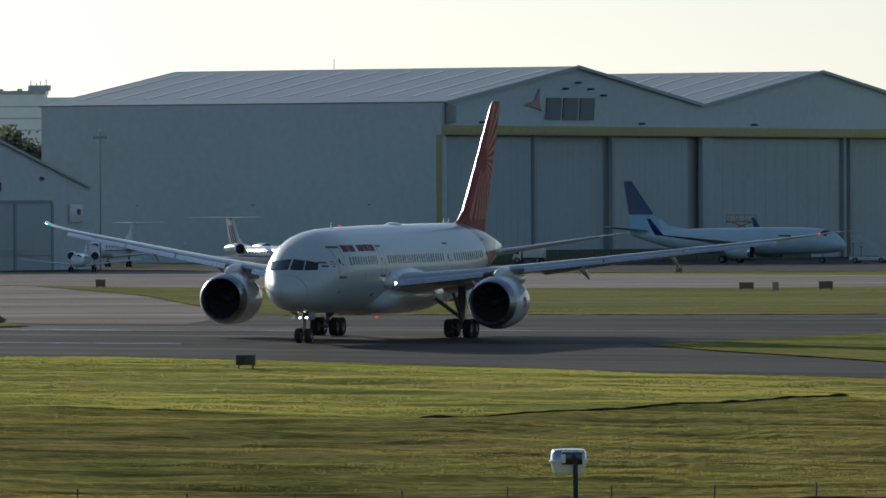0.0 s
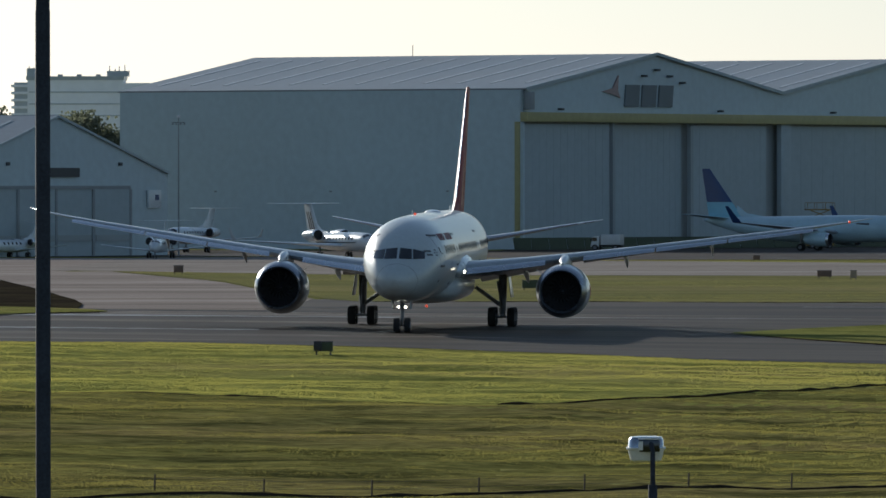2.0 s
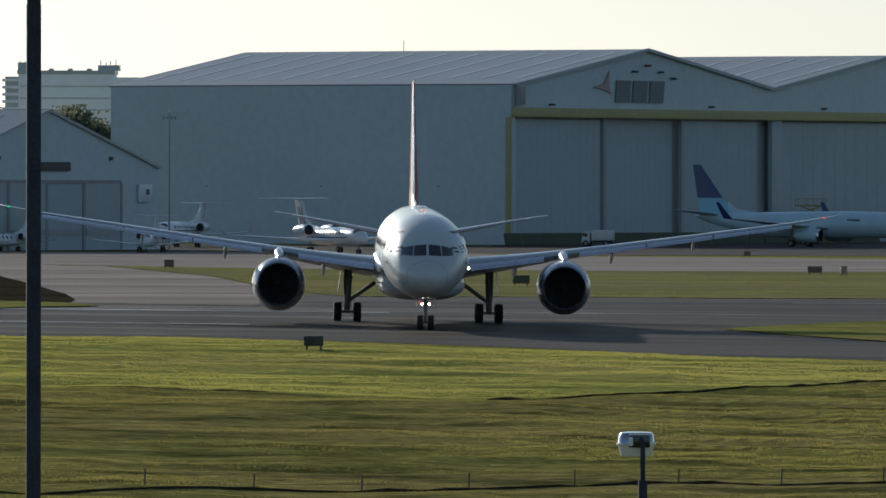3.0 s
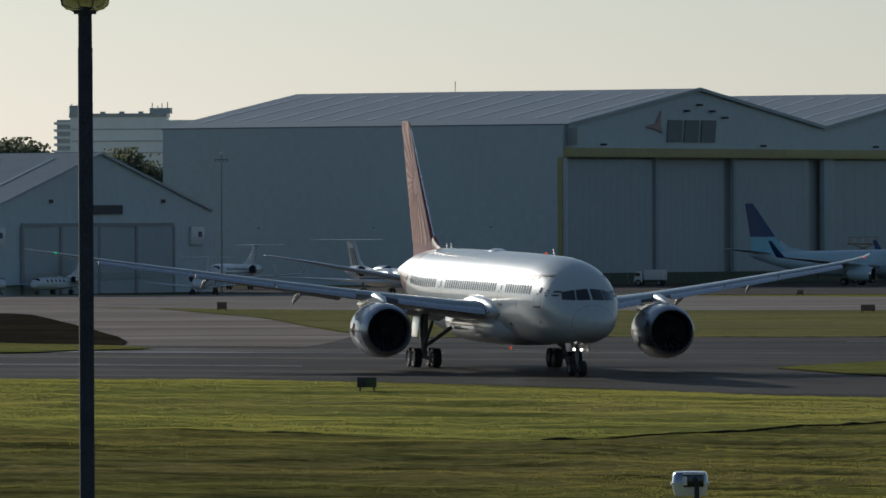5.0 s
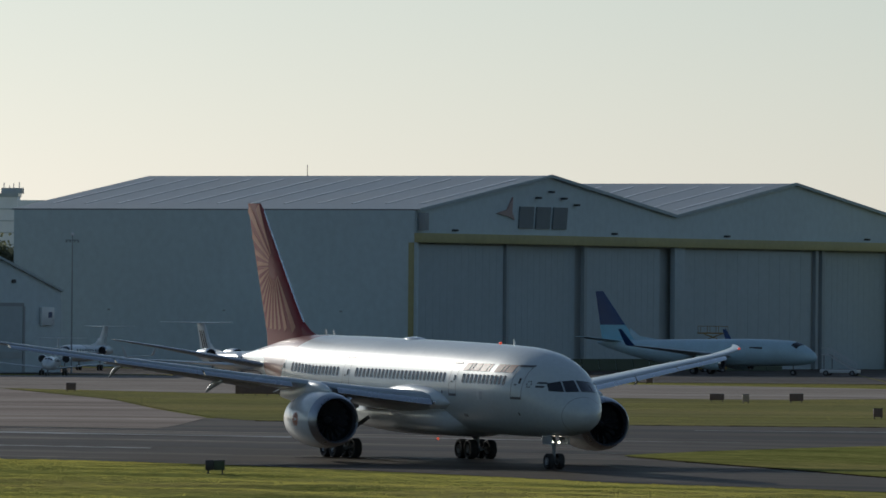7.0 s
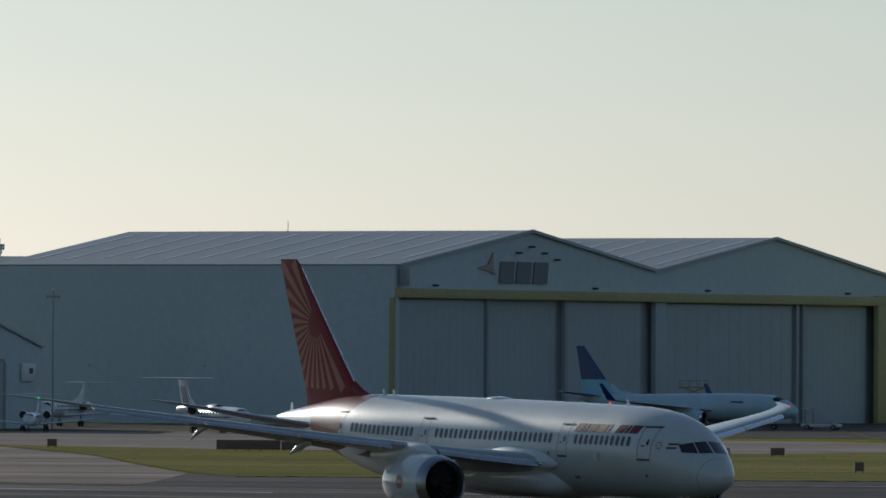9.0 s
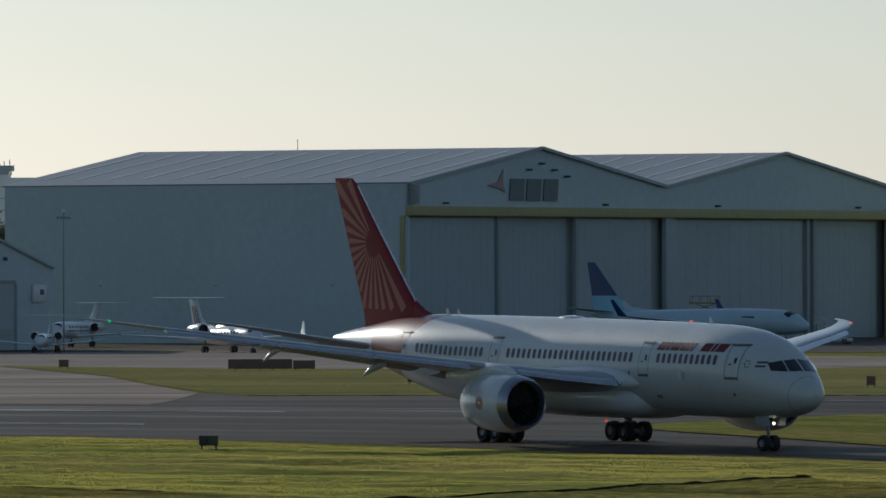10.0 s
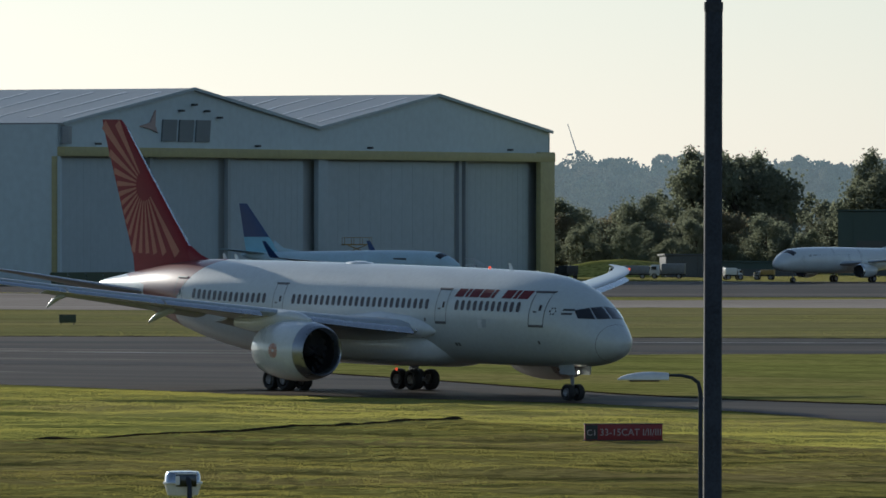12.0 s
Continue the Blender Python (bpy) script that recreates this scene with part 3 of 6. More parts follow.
def livery_material():
    """White body paint with a dark red band that wraps the rear fuselage, and a grey belly."""
    m = node_material("airliner_body_paint", (0.52, 0.565, 0.575), 0.40, vary=0.08, scale=0.35, fine=4, coat=0.4)
    n, k = m.node_tree.nodes, m.node_tree.links
    b = n["Principled BSDF"]
    base = b.inputs["Base Color"].links[0].from_socket
    tc, sep = n.new("ShaderNodeTexCoord"), n.new("ShaderNodeSeparateXYZ")
    k.new(tc.outputs["Object"], sep.inputs[0])

    def math_node(op, a, c):
        q = n.new("ShaderNodeMath")
        q.operation = op
        for i, v in enumerate((a, c)):
            if isinstance(v, (int, float)):
                q.inputs[i].default_value = v
            else:
                k.new(v, q.inputs[i])
        return q.outputs[0]
    # the front border sweeps aft as it falls; the lower tail cone round the tailplane roots stays white
    z, x = sep.outputs[2], sep.outputs[0]
    drop = math_node("SUBTRACT", 7.9, z)
    drop2 = math_node("MULTIPLY", math_node("POWER", math_node("MAXIMUM", drop, 0.0), 0.6), -1.7)
    front = math_node("LESS_THAN", x, math_node("ADD", drop2, -35.5))
    low = math_node("GREATER_THAN", math_node("ADD", math_node("MULTIPLY", x, 0.16), z), -0.75)
    ahead = math_node("GREATER_THAN", x, -43.2)
    rear = math_node("MAXIMUM", low, ahead)
    band = math_node("MULTIPLY", front, rear)
    mix = n.new("ShaderNodeMix")
    mix.data_type = "RGBA"
    k.new(band, mix.inputs[0])
    k.new(base, mix.inputs[6])
    mix.inputs[7].default_value = (0.19, 0.035, 0.03, 1)
    k.new(mix.outputs[2], b.inputs["Base Color"])
    return m


M_body = livery_material()


def surf(side):
    return lambda s, z, out=0.0: skin_at_z(s, z, side, out)


def window_mesh(w, h):
    pts = []
    for i in range(12):
        a = 2 * math.pi * i / 12
        c, s = math.cos(a), math.sin(a)
        pts.append((w / 2 * math.copysign(abs(c) ** 0.55, c), h / 2 * math.copysign(abs(s) ** 0.55, s)))
    return pts


def wing_section(y, sgn, wz, le, chord, thick, twist):
    return airfoil((NOSE - le, sgn * y, wz), chord, thick, "y", 11, twist)


WING = [(2.2, 17.3, 13.2, 0.125, 3.95, 0.05), (5.5, 19.8, 10.3, 0.115, 4.33, 0.045), (9.7, 22.6, 7.4, 0.105, 4.88, 0.035), (15, 26.5, 5.4, 0.10, 5.56, 0.025), (21, 31.0, 3.9, 0.095, 6.36, 0.015),
        (26.3, 35.0, 2.5, 0.09, 7.08, 0.01), (28.2, 37.0, 1.85, 0.085, 7.38, 0.0), (29.4, 39.1, 1.2, 0.08, 7.58, 0.0), (30.06, 41.2, 0.5, 0.08, 7.70, 0.0)]


def wing_at(y):
    return interp(WING, y)          # le, chord, thick, z, twist


def build_wheel(parent, m, radius, width, hub):
    rim = part("wheel", lathe([(-width * 0.3, 0.02), (-width * 0.42, hub * 0.55), (-width * 0.3, hub * 0.7), (-width * 0.46, hub), (width * 0.46, hub), (width * 0.3, hub * 0.7), (width * 0.42, hub * 0.55), (width * 0.3, 0.02)], 20, "y"), M_rim, parent, "grey metal wheel")
    rim.matrix_basis = m
    prof = [(-0.40, 0.62), (-0.49, 0.78), (-0.47, 0.92), (-0.36, 0.985), (-0.15, 1.0), (0.15, 1.0), (0.36, 0.985), (0.47, 0.92), (0.49, 0.78), (0.40, 0.62), (-0.40, 0.62)]
    part("tyre", lathe([(a * width, r * radius) for a, r in prof], 28, "y"), M_tyre, rim, "black rubber tyre")
    bolt = mesh_of("bolt", box((0.06, width * 0.12, 0.06)), M_strut, False)
    for i in range(5):
        a = 2 * math.pi * i / 5
        for sg in (-1, 1):
            shared("bolt", bolt, Matrix.Translation((hub * 0.75 * math.cos(a), sg * width * 0.33, hub * 0.75 * math.sin(a))), rim)
    return rim


WHEELS = []


def build_airliner():
    plane = thing("airliner", Matrix.Identity(4), "white twin-engine airliner with red sunburst tail, taxiing", "airplane")
    stations = [0.8, 0.84, 0.9, 1.0, 1.12, 1.3, 1.6, 1.95, 2.4, 2.9, 3.5, 4.2, 5, 6, 7.2, 8.6, 10, 12] + [14 + 2 * i for i in range(12)] + [38, 40, 42, 44, 46, 48, 49.5, 51, 52.5, 54, 55, 55.8, 56.2, 56.4]
    body = part("fuselage", fuselage(BODY, NOSE, stations, 64), M_body, plane, "white fuselage with red band round the tail")
    # wing root fairing (belly bulge)
    fair = [(15.5, 3.2, 1.2, 0.7), (17.5, 2.95, 2.6, 1.15), (20, 2.95, 2.95, 1.25), (26, 2.95, 3.0, 1.3), (30, 3.0, 2.85, 1.25), (33, 3.15, 2.4, 1.1), (35.5, 3.4, 1.3, 0.75)]
    rings = []
    for i in range(28):
        s = 15.5 + 20 * i / 27
        zc, ry, rz = interp(fair, s)
        pts = []
        for q in range(36):
            a = 2 * math.pi * q / 36
            c, sn = math.cos(a), math.sin(a)
            pts.append(Vector((NOSE - s, ry * math.copysign(abs(c) ** 0.75, c), zc + rz * math.copysign(abs(sn) ** 0.75, sn))))
        rings.append(pts)
    part("wing_fairing", loft(rings), M_white, plane, "pale belly fairing between the wings")
    # radome joint and cockpit glass
    bm = bmesh.new()
    prev = None
    for i in range(65):
        a = 360 * i / 64
        s = 1.95 - 0.22 * math.sin(radians(a))
        pair = (bm.verts.new(skin(s - 0.012, a, 0.012)), bm.verts.new(skin(s + 0.012, a, 0.012)))
        if prev:
            bm.faces.new((prev[0], pair[0], pair[1], prev[1]))
        prev = pair
    part("radome_joint", bm, M_seam, body)
    for side in (1, -1):
        def nose_surf(y, z, out=0.0, side=side):
            """Point of the nose in front of (y, z), looking aft."""
            lo, hi = 0.8, 9.0
            for _ in range(40):
                s = (lo + hi) / 2
                zc, ry, rz = interp(BODY, s)
                if (y / ry) ** 2 + ((z - zc) / rz) ** 2 > 1:
                    lo = s
                else:
                    hi = s
            return Vector((NOSE - s + out, side * (y + out * 0.5), z + out * 0.5))
        # front pane: from near the centre line out; side pane behind it
        part("windscreen", patch(((0.07, 5.03), (0.92, 5.0), (0.84, 5.66), (0.07, 5.74)), nose_surf, 8, 6, 0.025), M_glass, body, "dark cockpit windscreen")
        part("side_window", patch(((1.0, 5.0), (1.72, 5.02), (1.66, 5.5), (0.92, 5.66)), nose_surf, 8, 6, 0.025), M_glass, body, "dark cockpit side window")
        sf = surf(side)
        # passenger doors
        for s, wd in ((6.25, 1.25), (15.6, 1.1), (32.75, 1.1), (44.2, 1.0)):
            lift = 0.0 if s < 40 else 0.18
            part("door", outline(((s - wd / 2, 4.55 + lift), (s + wd / 2, 4.55 + lift), (s + wd / 2, 6.5 + lift), (s - wd / 2, 6.5 + lift)), sf), M_seam, body, "closed cabin door outlined by a dark joint")
            part("door_sill", patch(((s - wd / 2, 4.42 + lift), (s + wd / 2, 4.42 + lift), (s + wd / 2, 4.54 + lift), (s - wd / 2, 4.54 + lift)), sf, 4, 1, 0.03), M_seam, body)
            part("door_lintel", patch(((s - wd / 2 - 0.1, 6.52 + lift), (s + wd / 2 + 0.1, 6.52 + lift), (s + wd / 2 + 0.1, 6.60 + lift), (s - wd / 2 - 0.1, 6.60 + lift)), sf, 4, 1, 0.03), M_seam, body)
            part("door_window", patch(((s - 0.30, 5.42 + lift), (s - 0.12, 5.42 + lift), (s - 0.12, 5.77 + lift), (s - 0.30, 5.77 + lift)), sf, 2, 2, 0.02), M_pane, body)
            part("door_handle", patch(((s + 0.05, 5.3 + lift), (s + 0.3, 5.3 + lift), (s + 0.3, 5.4 + lift), (s + 0.05, 5.4 + lift)), sf, 2, 1, 0.02), M_seam, body)
        # cabin windows
        rows = ((7.95, 11, 0.61), (17.1, 24, 0.61), (34.3, 14, 0.61))
        outline_pts = window_mesh(0.34, 0.62)
        for s0, count, step in rows:
            for i in range(count):
                s = s0 + i * step
                rise = 0.0 if s < 38 else (s - 38) * 0.03
                bm = bmesh.new()
                bm.faces.new([bm.verts.new(sf(s + a, 5.60 + rise + b, 0.015)) for a, b in outline_pts])
                bmesh.ops.inset_region(bm, faces=list(bm.faces), thickness=0.03, depth=-0.012)
                part("window", bm, M_pane, body)
        # name in plain slanted bars (red), and the small flag and badge
        for q, (a, b) in enumerate(((9.05, 9.75), (9.85, 10.1), (10.2, 10.9), (11.5, 11.75), (11.85, 12.6), (12.7, 13.4), (13.5, 13.75), (13.85, 14.5))):
            a, b = 7.35 + (a - 9.05) * 1.31, 7.35 + (b - 9.05) * 1.31
            if side < 0:
                part("name_bar", patch(((a, 6.10), (b, 6.10), (b - 0.24, 6.60), (a - 0.24, 6.60)), sf, 2, 3, 0.012), M_name, body, "maroon slanted name bar")
            else:
                part("name_bar", patch(((a, 6.22), (b, 6.22), (b, 6.66), (a, 6.66)), sf, 2, 3, 0.012), M_name, body, "maroon name bar")
        part("flag_stripe", patch(((3.75, 5.46), (4.4, 5.46), (4.35, 5.58), (3.75, 5.58)), sf, 3, 1, 0.012), M_sign_dark, body)
        part("flag_stripe", patch(((3.75, 5.22), (4.4, 5.22), (4.4, 5.34), (3.75, 5.34)), sf, 3, 1, 0.012), M_sign_dark, body)
        bm = bmesh.new()
        for q in range(6):
            a = 2 * math.pi * q / 6
            bmesh.ops.create_uvsphere(bm, u_segments=6, v_segments=4, radius=0.07, matrix=Matrix.Translation(sf(5.05 + 0.2 * math.cos(a), 5.42 + 0.2 * math.sin(a), -0.03)))
        part("badge", bm, M_seam, body, "ring of small dark dots")
        for s, z in ((11.2, 4.3), (11.6, 4.25)):
            part("emblem", patch(((s - 0.2, z), (s + 0.2, z), (s + 0.25, z + 0.5), (s - 0.25, z + 0.5)), sf, 2, 2, 0.01), M_grey if s < 11.5 else M_white, body)
        for s, z in ((17.2, 4.55), (16.8, 3.7), (14.6, 3.1), (14.3, 3.1), (6.2, 3.4)):
            part("vent_port", patch(((s - 0.09, z), (s + 0.09, z), (s + 0.09, z + 0.2), (s - 0.09, z + 0.2)), sf, 2, 2, 0.012), M_seam, body)
    # antennas and beacons
    for s, h in ((12.0, 0.4), (41.0, 0.36), (42.3, 0.36)):
        part("antenna", loft([airfoil(tuple(skin(s, 90) + Vector((0, 0, -0.05))), 0.5, 0.12, "z", 5), airfoil(tuple(skin(s, 90) + Vector((-0.35, 0, h))), 0.22, 0.1, "z", 5)]), M_white, plane)
    part("dome_fairing", loft([ring(tuple(skin(s, 90) + Vector((0, 0, -0.06))), (0, 1, 0), (0, 0, 1), w, w * 0.35, 14) for s, w in ((26.5, 0.05), (27, 0.4), (28, 0.6), (29, 0.4), (29.6, 0.05))]), M_white, plane)
    for p in (tuple(skin(14.5, 90, 0.05)), (NOSE - 24, 0, 1.42)):
        bm = bmesh.new()
        bmesh.ops.create_uvsphere(bm, u_segments=10, v_segments=6, radius=0.09, matrix=Matrix.Translation(p))
        part("beacon", bm, M_beacon, plane, "small glowing red beacon")
    # fin with sunburst
    fin_rows = [(6.2, 44.2, 8.8, 0.08), (6.8, 44.6, 8.1, 0.085), (7.9, 45.7, 7.2, 0.09), (10.5, 48.3, 5.75, 0.085), (13.5, 51.2, 4.15, 0.08), (16.2, 53.75, 2.75, 0.075), (16.72, 54.45, 2.2, 0.06)]
    fin = part("fin", loft([airfoil((NOSE - s, 0, z), c, t, "z", 11) for z, s, c, t in fin_rows]), M_red, plane, "dark red tail fin with a pale sunburst")
    part("dorsal_fillet", loft([ring((NOSE - s, 0, 7.35 + h * 0.5), (0, 1, 0), (0, 0, 1), w, 0.35 + h * 0.55, 12) for s, w, h in ((43.4, 0.05, 0.0), (44.4, 0.14, 0.18), (45.3, 0.2, 0.42), (46.0, 0.24, 0.75), (46.5, 0.22, 1.0))]), M_red, plane)
    slab = [(7.9, 45.62, 0.35), (10.5, 48.22, 0.32), (13.5, 51.13, 0.28), (16.2, 53.7, 0.24)]
    part("fin_edge", loft([airfoil((NOSE - s, 0, z), c * 2.2, 0.16, "z", 7) for z, s, c in slab]), M_slat, fin, "bare metal leading edge")

    def fin_row(z):
        tab = [(r[0],) + r[1:] for r in fin_rows]
        return interp(tab, z)

    def fin_surf(side):
        def f(s, z, out=0.0):
            le, c, t = fin_row(z)
            x = min(max((s - le) / c, 0.0), 1.0)
            half = 5 * t * (0.2969 * math.sqrt(x) - 0.126 * x - 0.3516 * x * x + 0.2843 * x ** 3 - 0.1036 * x ** 4) * c
            return Vector((NOSE - s, side * (half + 0.004 + out), z))
        return f
    hub_s, hub_z = 51.45, 12.5
    for side in (1, -1):
        sf = fin_surf(side)
        for q in range(16):
            a = radians(40 + 182 * q / 15)            # from up-aft round to down-forward
            ds, dz = math.sin(a), math.cos(a)
            # reach to the fin's border
            reach = 0.9
            while reach < 6.5:
                s1, z1 = hub_s + ds * reach, hub_z + dz * reach
                if not 8.15 < z1 < 16.5:
                    break
                le, c, t = fin_row(z1)
                if not le + 0.30 < s1 < le + c - 0.12:
                    break
                reach += 0.05
            if reach < 1.3:
                continue
            half = radians(3.1)
            start = 1.0
            px, pz = -dz, ds
            w0, w1 = start * math.tan(half), reach * math.tan(half)
            c4 = ((hub_s + ds * start + px * w0, hub_z + dz * start + pz * w0), (hub_s + ds * reach + px * w1, hub_z + dz * reach + pz * w1),
                  (hub_s + ds * reach - px * w1, hub_z + dz * reach - pz * w1), (hub_s + ds * start - px * w0, hub_z + dz * start - pz * w0))
            part("sun_ray", patch(c4, sf, 6, 1, 0.008), M_orange, fin, "pale orange ray")
    # tailplane
    for sg in (1, -1):
        rows = [(0.6, 48.4, 5.7, 0.1, 5.5), (3.5, 50.7, 4.3, 0.095, 6.02), (7.0, 53.4, 2.7, 0.09, 6.68), (9.3, 55.3, 1.7, 0.085, 7.06), (9.9, 56.15, 0.9, 0.07, 7.16)]
        part("tailplane", loft([airfoil((NOSE - le, sg * y, z), c, t, "y", 11) for y, le, c, t, z in rows]), M_grey, plane, "grey swept tailplane")
        part("tailplane_edge", loft([airfoil((NOSE - le + 0.04, sg * y, z), 0.5, 0.16, "y", 7) for y, le, c, t, z in rows[:-1]]), M_slat, plane)
    # wings
    for sg in (1, -1):
        ys = [2.2, 3.5, 5, 7, 9.7, 12, 15, 18, 21, 24, 26.3, 27.3, 28.2, 28.9, 29.4, 29.8, 30.06]
        rings = []
        for y in ys:
            le, c, t, z, tw = wing_at(y)
            rings.append(wing_section(y, sg, z, le, c, t, tw))
        wing = part("wing", loft(rings), M_grey, plane, "long grey swept wing with raked tip")
        rr = []
        for s, w, h, zc in ((16.3, 0.06, 0.1, 3.95), (16.8, 0.28, 0.36, 4.0), (17.6, 0.46, 0.56, 4.08), (19, 0.62, 0.72, 4.2), (22, 0.70, 0.74, 4.35), (25, 0.5, 0.55, 4.3), (28, 0.1, 0.15, 4.2)):
            rr.append(ring((NOSE - s, sg * 2.68, zc), (0, 1, 0), (0, 0, 1), w, h, 16))
        part("root_fairing", loft(rr), M_white, plane, "smooth wing root fairing")
        # extended slats: bright strips ahead of and under the leading edge
        for y0, y1 in ((3.3, 8.4), (10.9, 15.6), (15.7, 20.4), (20.5, 26.2)):
            rr = []
            for i in range(5):
                y = y0 + (y1 - y0) * i / 4
                le, c, t, z, tw = wing_at(y)
                ch = 0.085 * c + 0.42
                rr.append(airfoil((NOSE - le + 0.42, sg * y, z - 0.30), ch, 0.22, "y", 7, -0.45))
            part("slat", loft(rr), M_slat, wing, "bright metal leading-edge slat")
        # extended flaps
        for y0, y1 in ((3.2, 9.0), (10.4, 19.5)):
            rr = []
            for i in range(5):
                y = y0 + (y1 - y0) * i / 4
                le, c, t, z, tw = wing_at(y)
                rr.append(airfoil((NOSE - le - c * 0.94, sg * y, z - math.tan(tw) * c - 0.05), 0.14 * c + 0.25, 0.12, "y", 7, 0.2))
            part("flap", loft(rr), M_grey, wing, "lowered trailing-edge flap")
        # flap track fairings
        for y, ln in ((6.6, 3.6), (13.4, 2.8), (19.2, 2.1)):
            le, c, t, z, tw = wing_at(y)
            x0 = NOSE - le - c * 0.6
            rr = []
            for i in range(9):
                u = i / 8
                r = 0.24 * math.sin(math.pi * (0.06 + 0.9 * u)) ** 0.8 * ln / 4 + 0.015
                rr.append(ring((x0 - ln * u, sg * y, z - 0.34 - math.tan(tw) * c * 0.7 - 0.75 * u * u), (0, 1, 0), (0, 0, 1), r * 0.75, r * 1.35, 12))
            part("flap_fairing", loft(rr), M_grey, wing, "pod-shaped flap fairing")
        le, c, t, z, tw = wing_at(28.6)
        bm = bmesh.new()
        bmesh.ops.create_uvsphere(bm, u_segments=8, v_segments=6, radius=0.08, matrix=Matrix.Translation((NOSE - le, sg * 28.6, z + 0.02)))
        part("wing_light", bm, M_beacon if sg > 0 else M_nav_green, wing)
        # root landing light
        bm = bmesh.new()
        bmesh.ops.create_uvsphere(bm, u_segments=10, v_segments=6, radius=0.12, matrix=Matrix.Translation((NOSE - 17.75, sg * 3.12, 3.95)))
        part("root_light", bm, M_lamp_on if sg > 0 else M_slat, wing)
        # engine
        ex, ey, ez = NOSE - 18.4, sg * 9.73, 2.66
        eng = part("nacelle", moved(lathe([(-0.35, 1.62), (-0.8, 1.74), (-1.7, 1.84), (-2.8, 1.85), (-3.9, 1.76), (-4.9, 1.58), (-5.35, 1.46), (-5.35, 1.41), (-4.4, 1.40)], 56), Matrix.Translation((ex, ey, ez))), M_white, plane, "white engine nacelle")
        part("inlet_lip", moved(lathe([(-0.75, 1.735), (-0.36, 1.635), (-0.12, 1.55), (0.0, 1.46), (-0.06, 1.40), (-0.25, 1.36), (-0.6, 1.35)], 56), Matrix.Translation((ex, ey, ez))), M_lip, eng, "dull metal inlet lip")
        part("inlet_duct", moved(lathe([(-0.55, 1.352), (-1.0, 1.38), (-1.75, 1.42), (-1.78, 0.02)], 48), Matrix.Translation((ex, ey, ez))), M_dark, eng)
        part("spinner", moved(lathe([(-0.85, 0.01), (-1.0, 0.14), (-1.25, 0.30), (-1.5, 0.40), (-1.7, 0.42)], 24), Matrix.Translation((ex, ey, ez))), M_blade, eng)
        rr = []
        for i in range(6):
            r = 0.38 + (1.39 - 0.38) * i / 5
            tw_ = radians(25 + 38 * i / 5)
            ch = 0.34 + 0.10 * math.sin(math.pi * i / 5)
            dx, dy = math.cos(tw_) * ch / 2, math.sin(tw_) * ch / 2
            rr.append([Vector((-1.45 + dx, dy, r)), Vector((-1.45, 0.025, r)), Vector((-1.45 - dx, -dy, r)), Vector((-1.45, -0.025, r))])
        bmesh_blade = mesh_of("fan_blade", loft(rr), M_blade)
        for q in range(18):
            shared("fan_blade", bmesh_blade, Matrix.Translation((ex, ey, ez)) @ pose(0, 0, 0, 360 * q / 18, 0, 0), eng)
        part("core_cowl", moved(lathe([(-4.2, 1.05), (-5.2, 0.98), (-6.0, 0.75), (-6.6, 0.58), (-6.6, 0.5), (-6.3, 0.4), (-7.4, 0.05)], 32), Matrix.Translation((ex, ey, ez))), M_lip, eng, "bare metal exhaust cone")
        le, c, t, z, tw = wing_at(9.73)
        rr = []
        for x, zc, h, w in ((ex - 1.2, ez + 1.86, 0.12, 0.1), (ex - 2.2, ez + 2.0, 0.30, 0.30), (ex - 3.4, ez + 2.05, 0.42, 0.34), (ex - 5.0, ez + 1.85, 0.62, 0.34), (ex - 7.2, ez + 1.55, 0.5, 0.28), (ex - 9.2, ez + 1.55, 0.25, 0.1)):
            rr.append(ring((x, ey, zc), (0, 1, 0), (0, 0, 1), w, h, 14))
        part("pylon", loft(rr), M_white, plane)
        # strake and engine emblem rays
        part("strake", loft([airfoil((ex - 1.3, ey - sg * 1.4, ez + 1.15), 1.4, 0.03, "y", 5), airfoil((ex - 1.9, ey - sg * 1.85, ez + 1.45), 0.7, 0.03, "y", 5)]), M_white, eng)
        for q in range(14):
            a = 2 * math.pi * q / 14
            def eng_surf(u, w, out=0.0):
                ang = w / 1.85
                return Vector((ex - 2.6 - u, ey + sg * (1.845 + out) * math.cos(ang), ez + (1.845 + out) * math.sin(ang)))
            c, s = math.cos(a), math.sin(a)
            c4 = ((0.12 * c - 0.02 * s, 0.12 * s + 0.02 * c), (0.45 * c - 0.06 * s, 0.45 * s + 0.06 * c), (0.45 * c + 0.06 * s, 0.45 * s - 0.06 * c), (0.12 * c + 0.02 * s, 0.12 * s - 0.02 * c))
            part("engine_ray", patch(c4, eng_surf, 2, 1, 0.012), M_orange, eng)
        # main gear
        gx, gy = NOSE - (NOSE + 22.78), sg * 4.9
        leg = part("main_leg", tube([(gx, gy, 3.6), (gx, gy, 2.0), (gx, gy, 0.75)], [0.30, 0.27, 0.20], 14), M_strut, plane, "grey main gear leg")
        part("side_brace", tube([(gx + 0.2, gy - sg * 1.9, 2.7), (gx, gy, 1.35)], 0.14, 10), M_strut, leg)
        part("drag_brace", tube([(gx + 1.6, gy - sg * 0.2, 3.1), (gx, gy, 1.3)], 0.12, 10), M_strut, leg)
        part("torque_link", box((0.5, 0.2, 0.7), Matrix.Translation((gx - 0.28, gy, 1.1)), 0.05), M_strut, leg)
        part("bogie_beam", tube([(gx + 0.95, gy, 0.66), (gx, gy, 0.72), (gx - 0.95, gy, 0.66)], [0.12, 0.17, 0.12], 12), M_strut, leg)
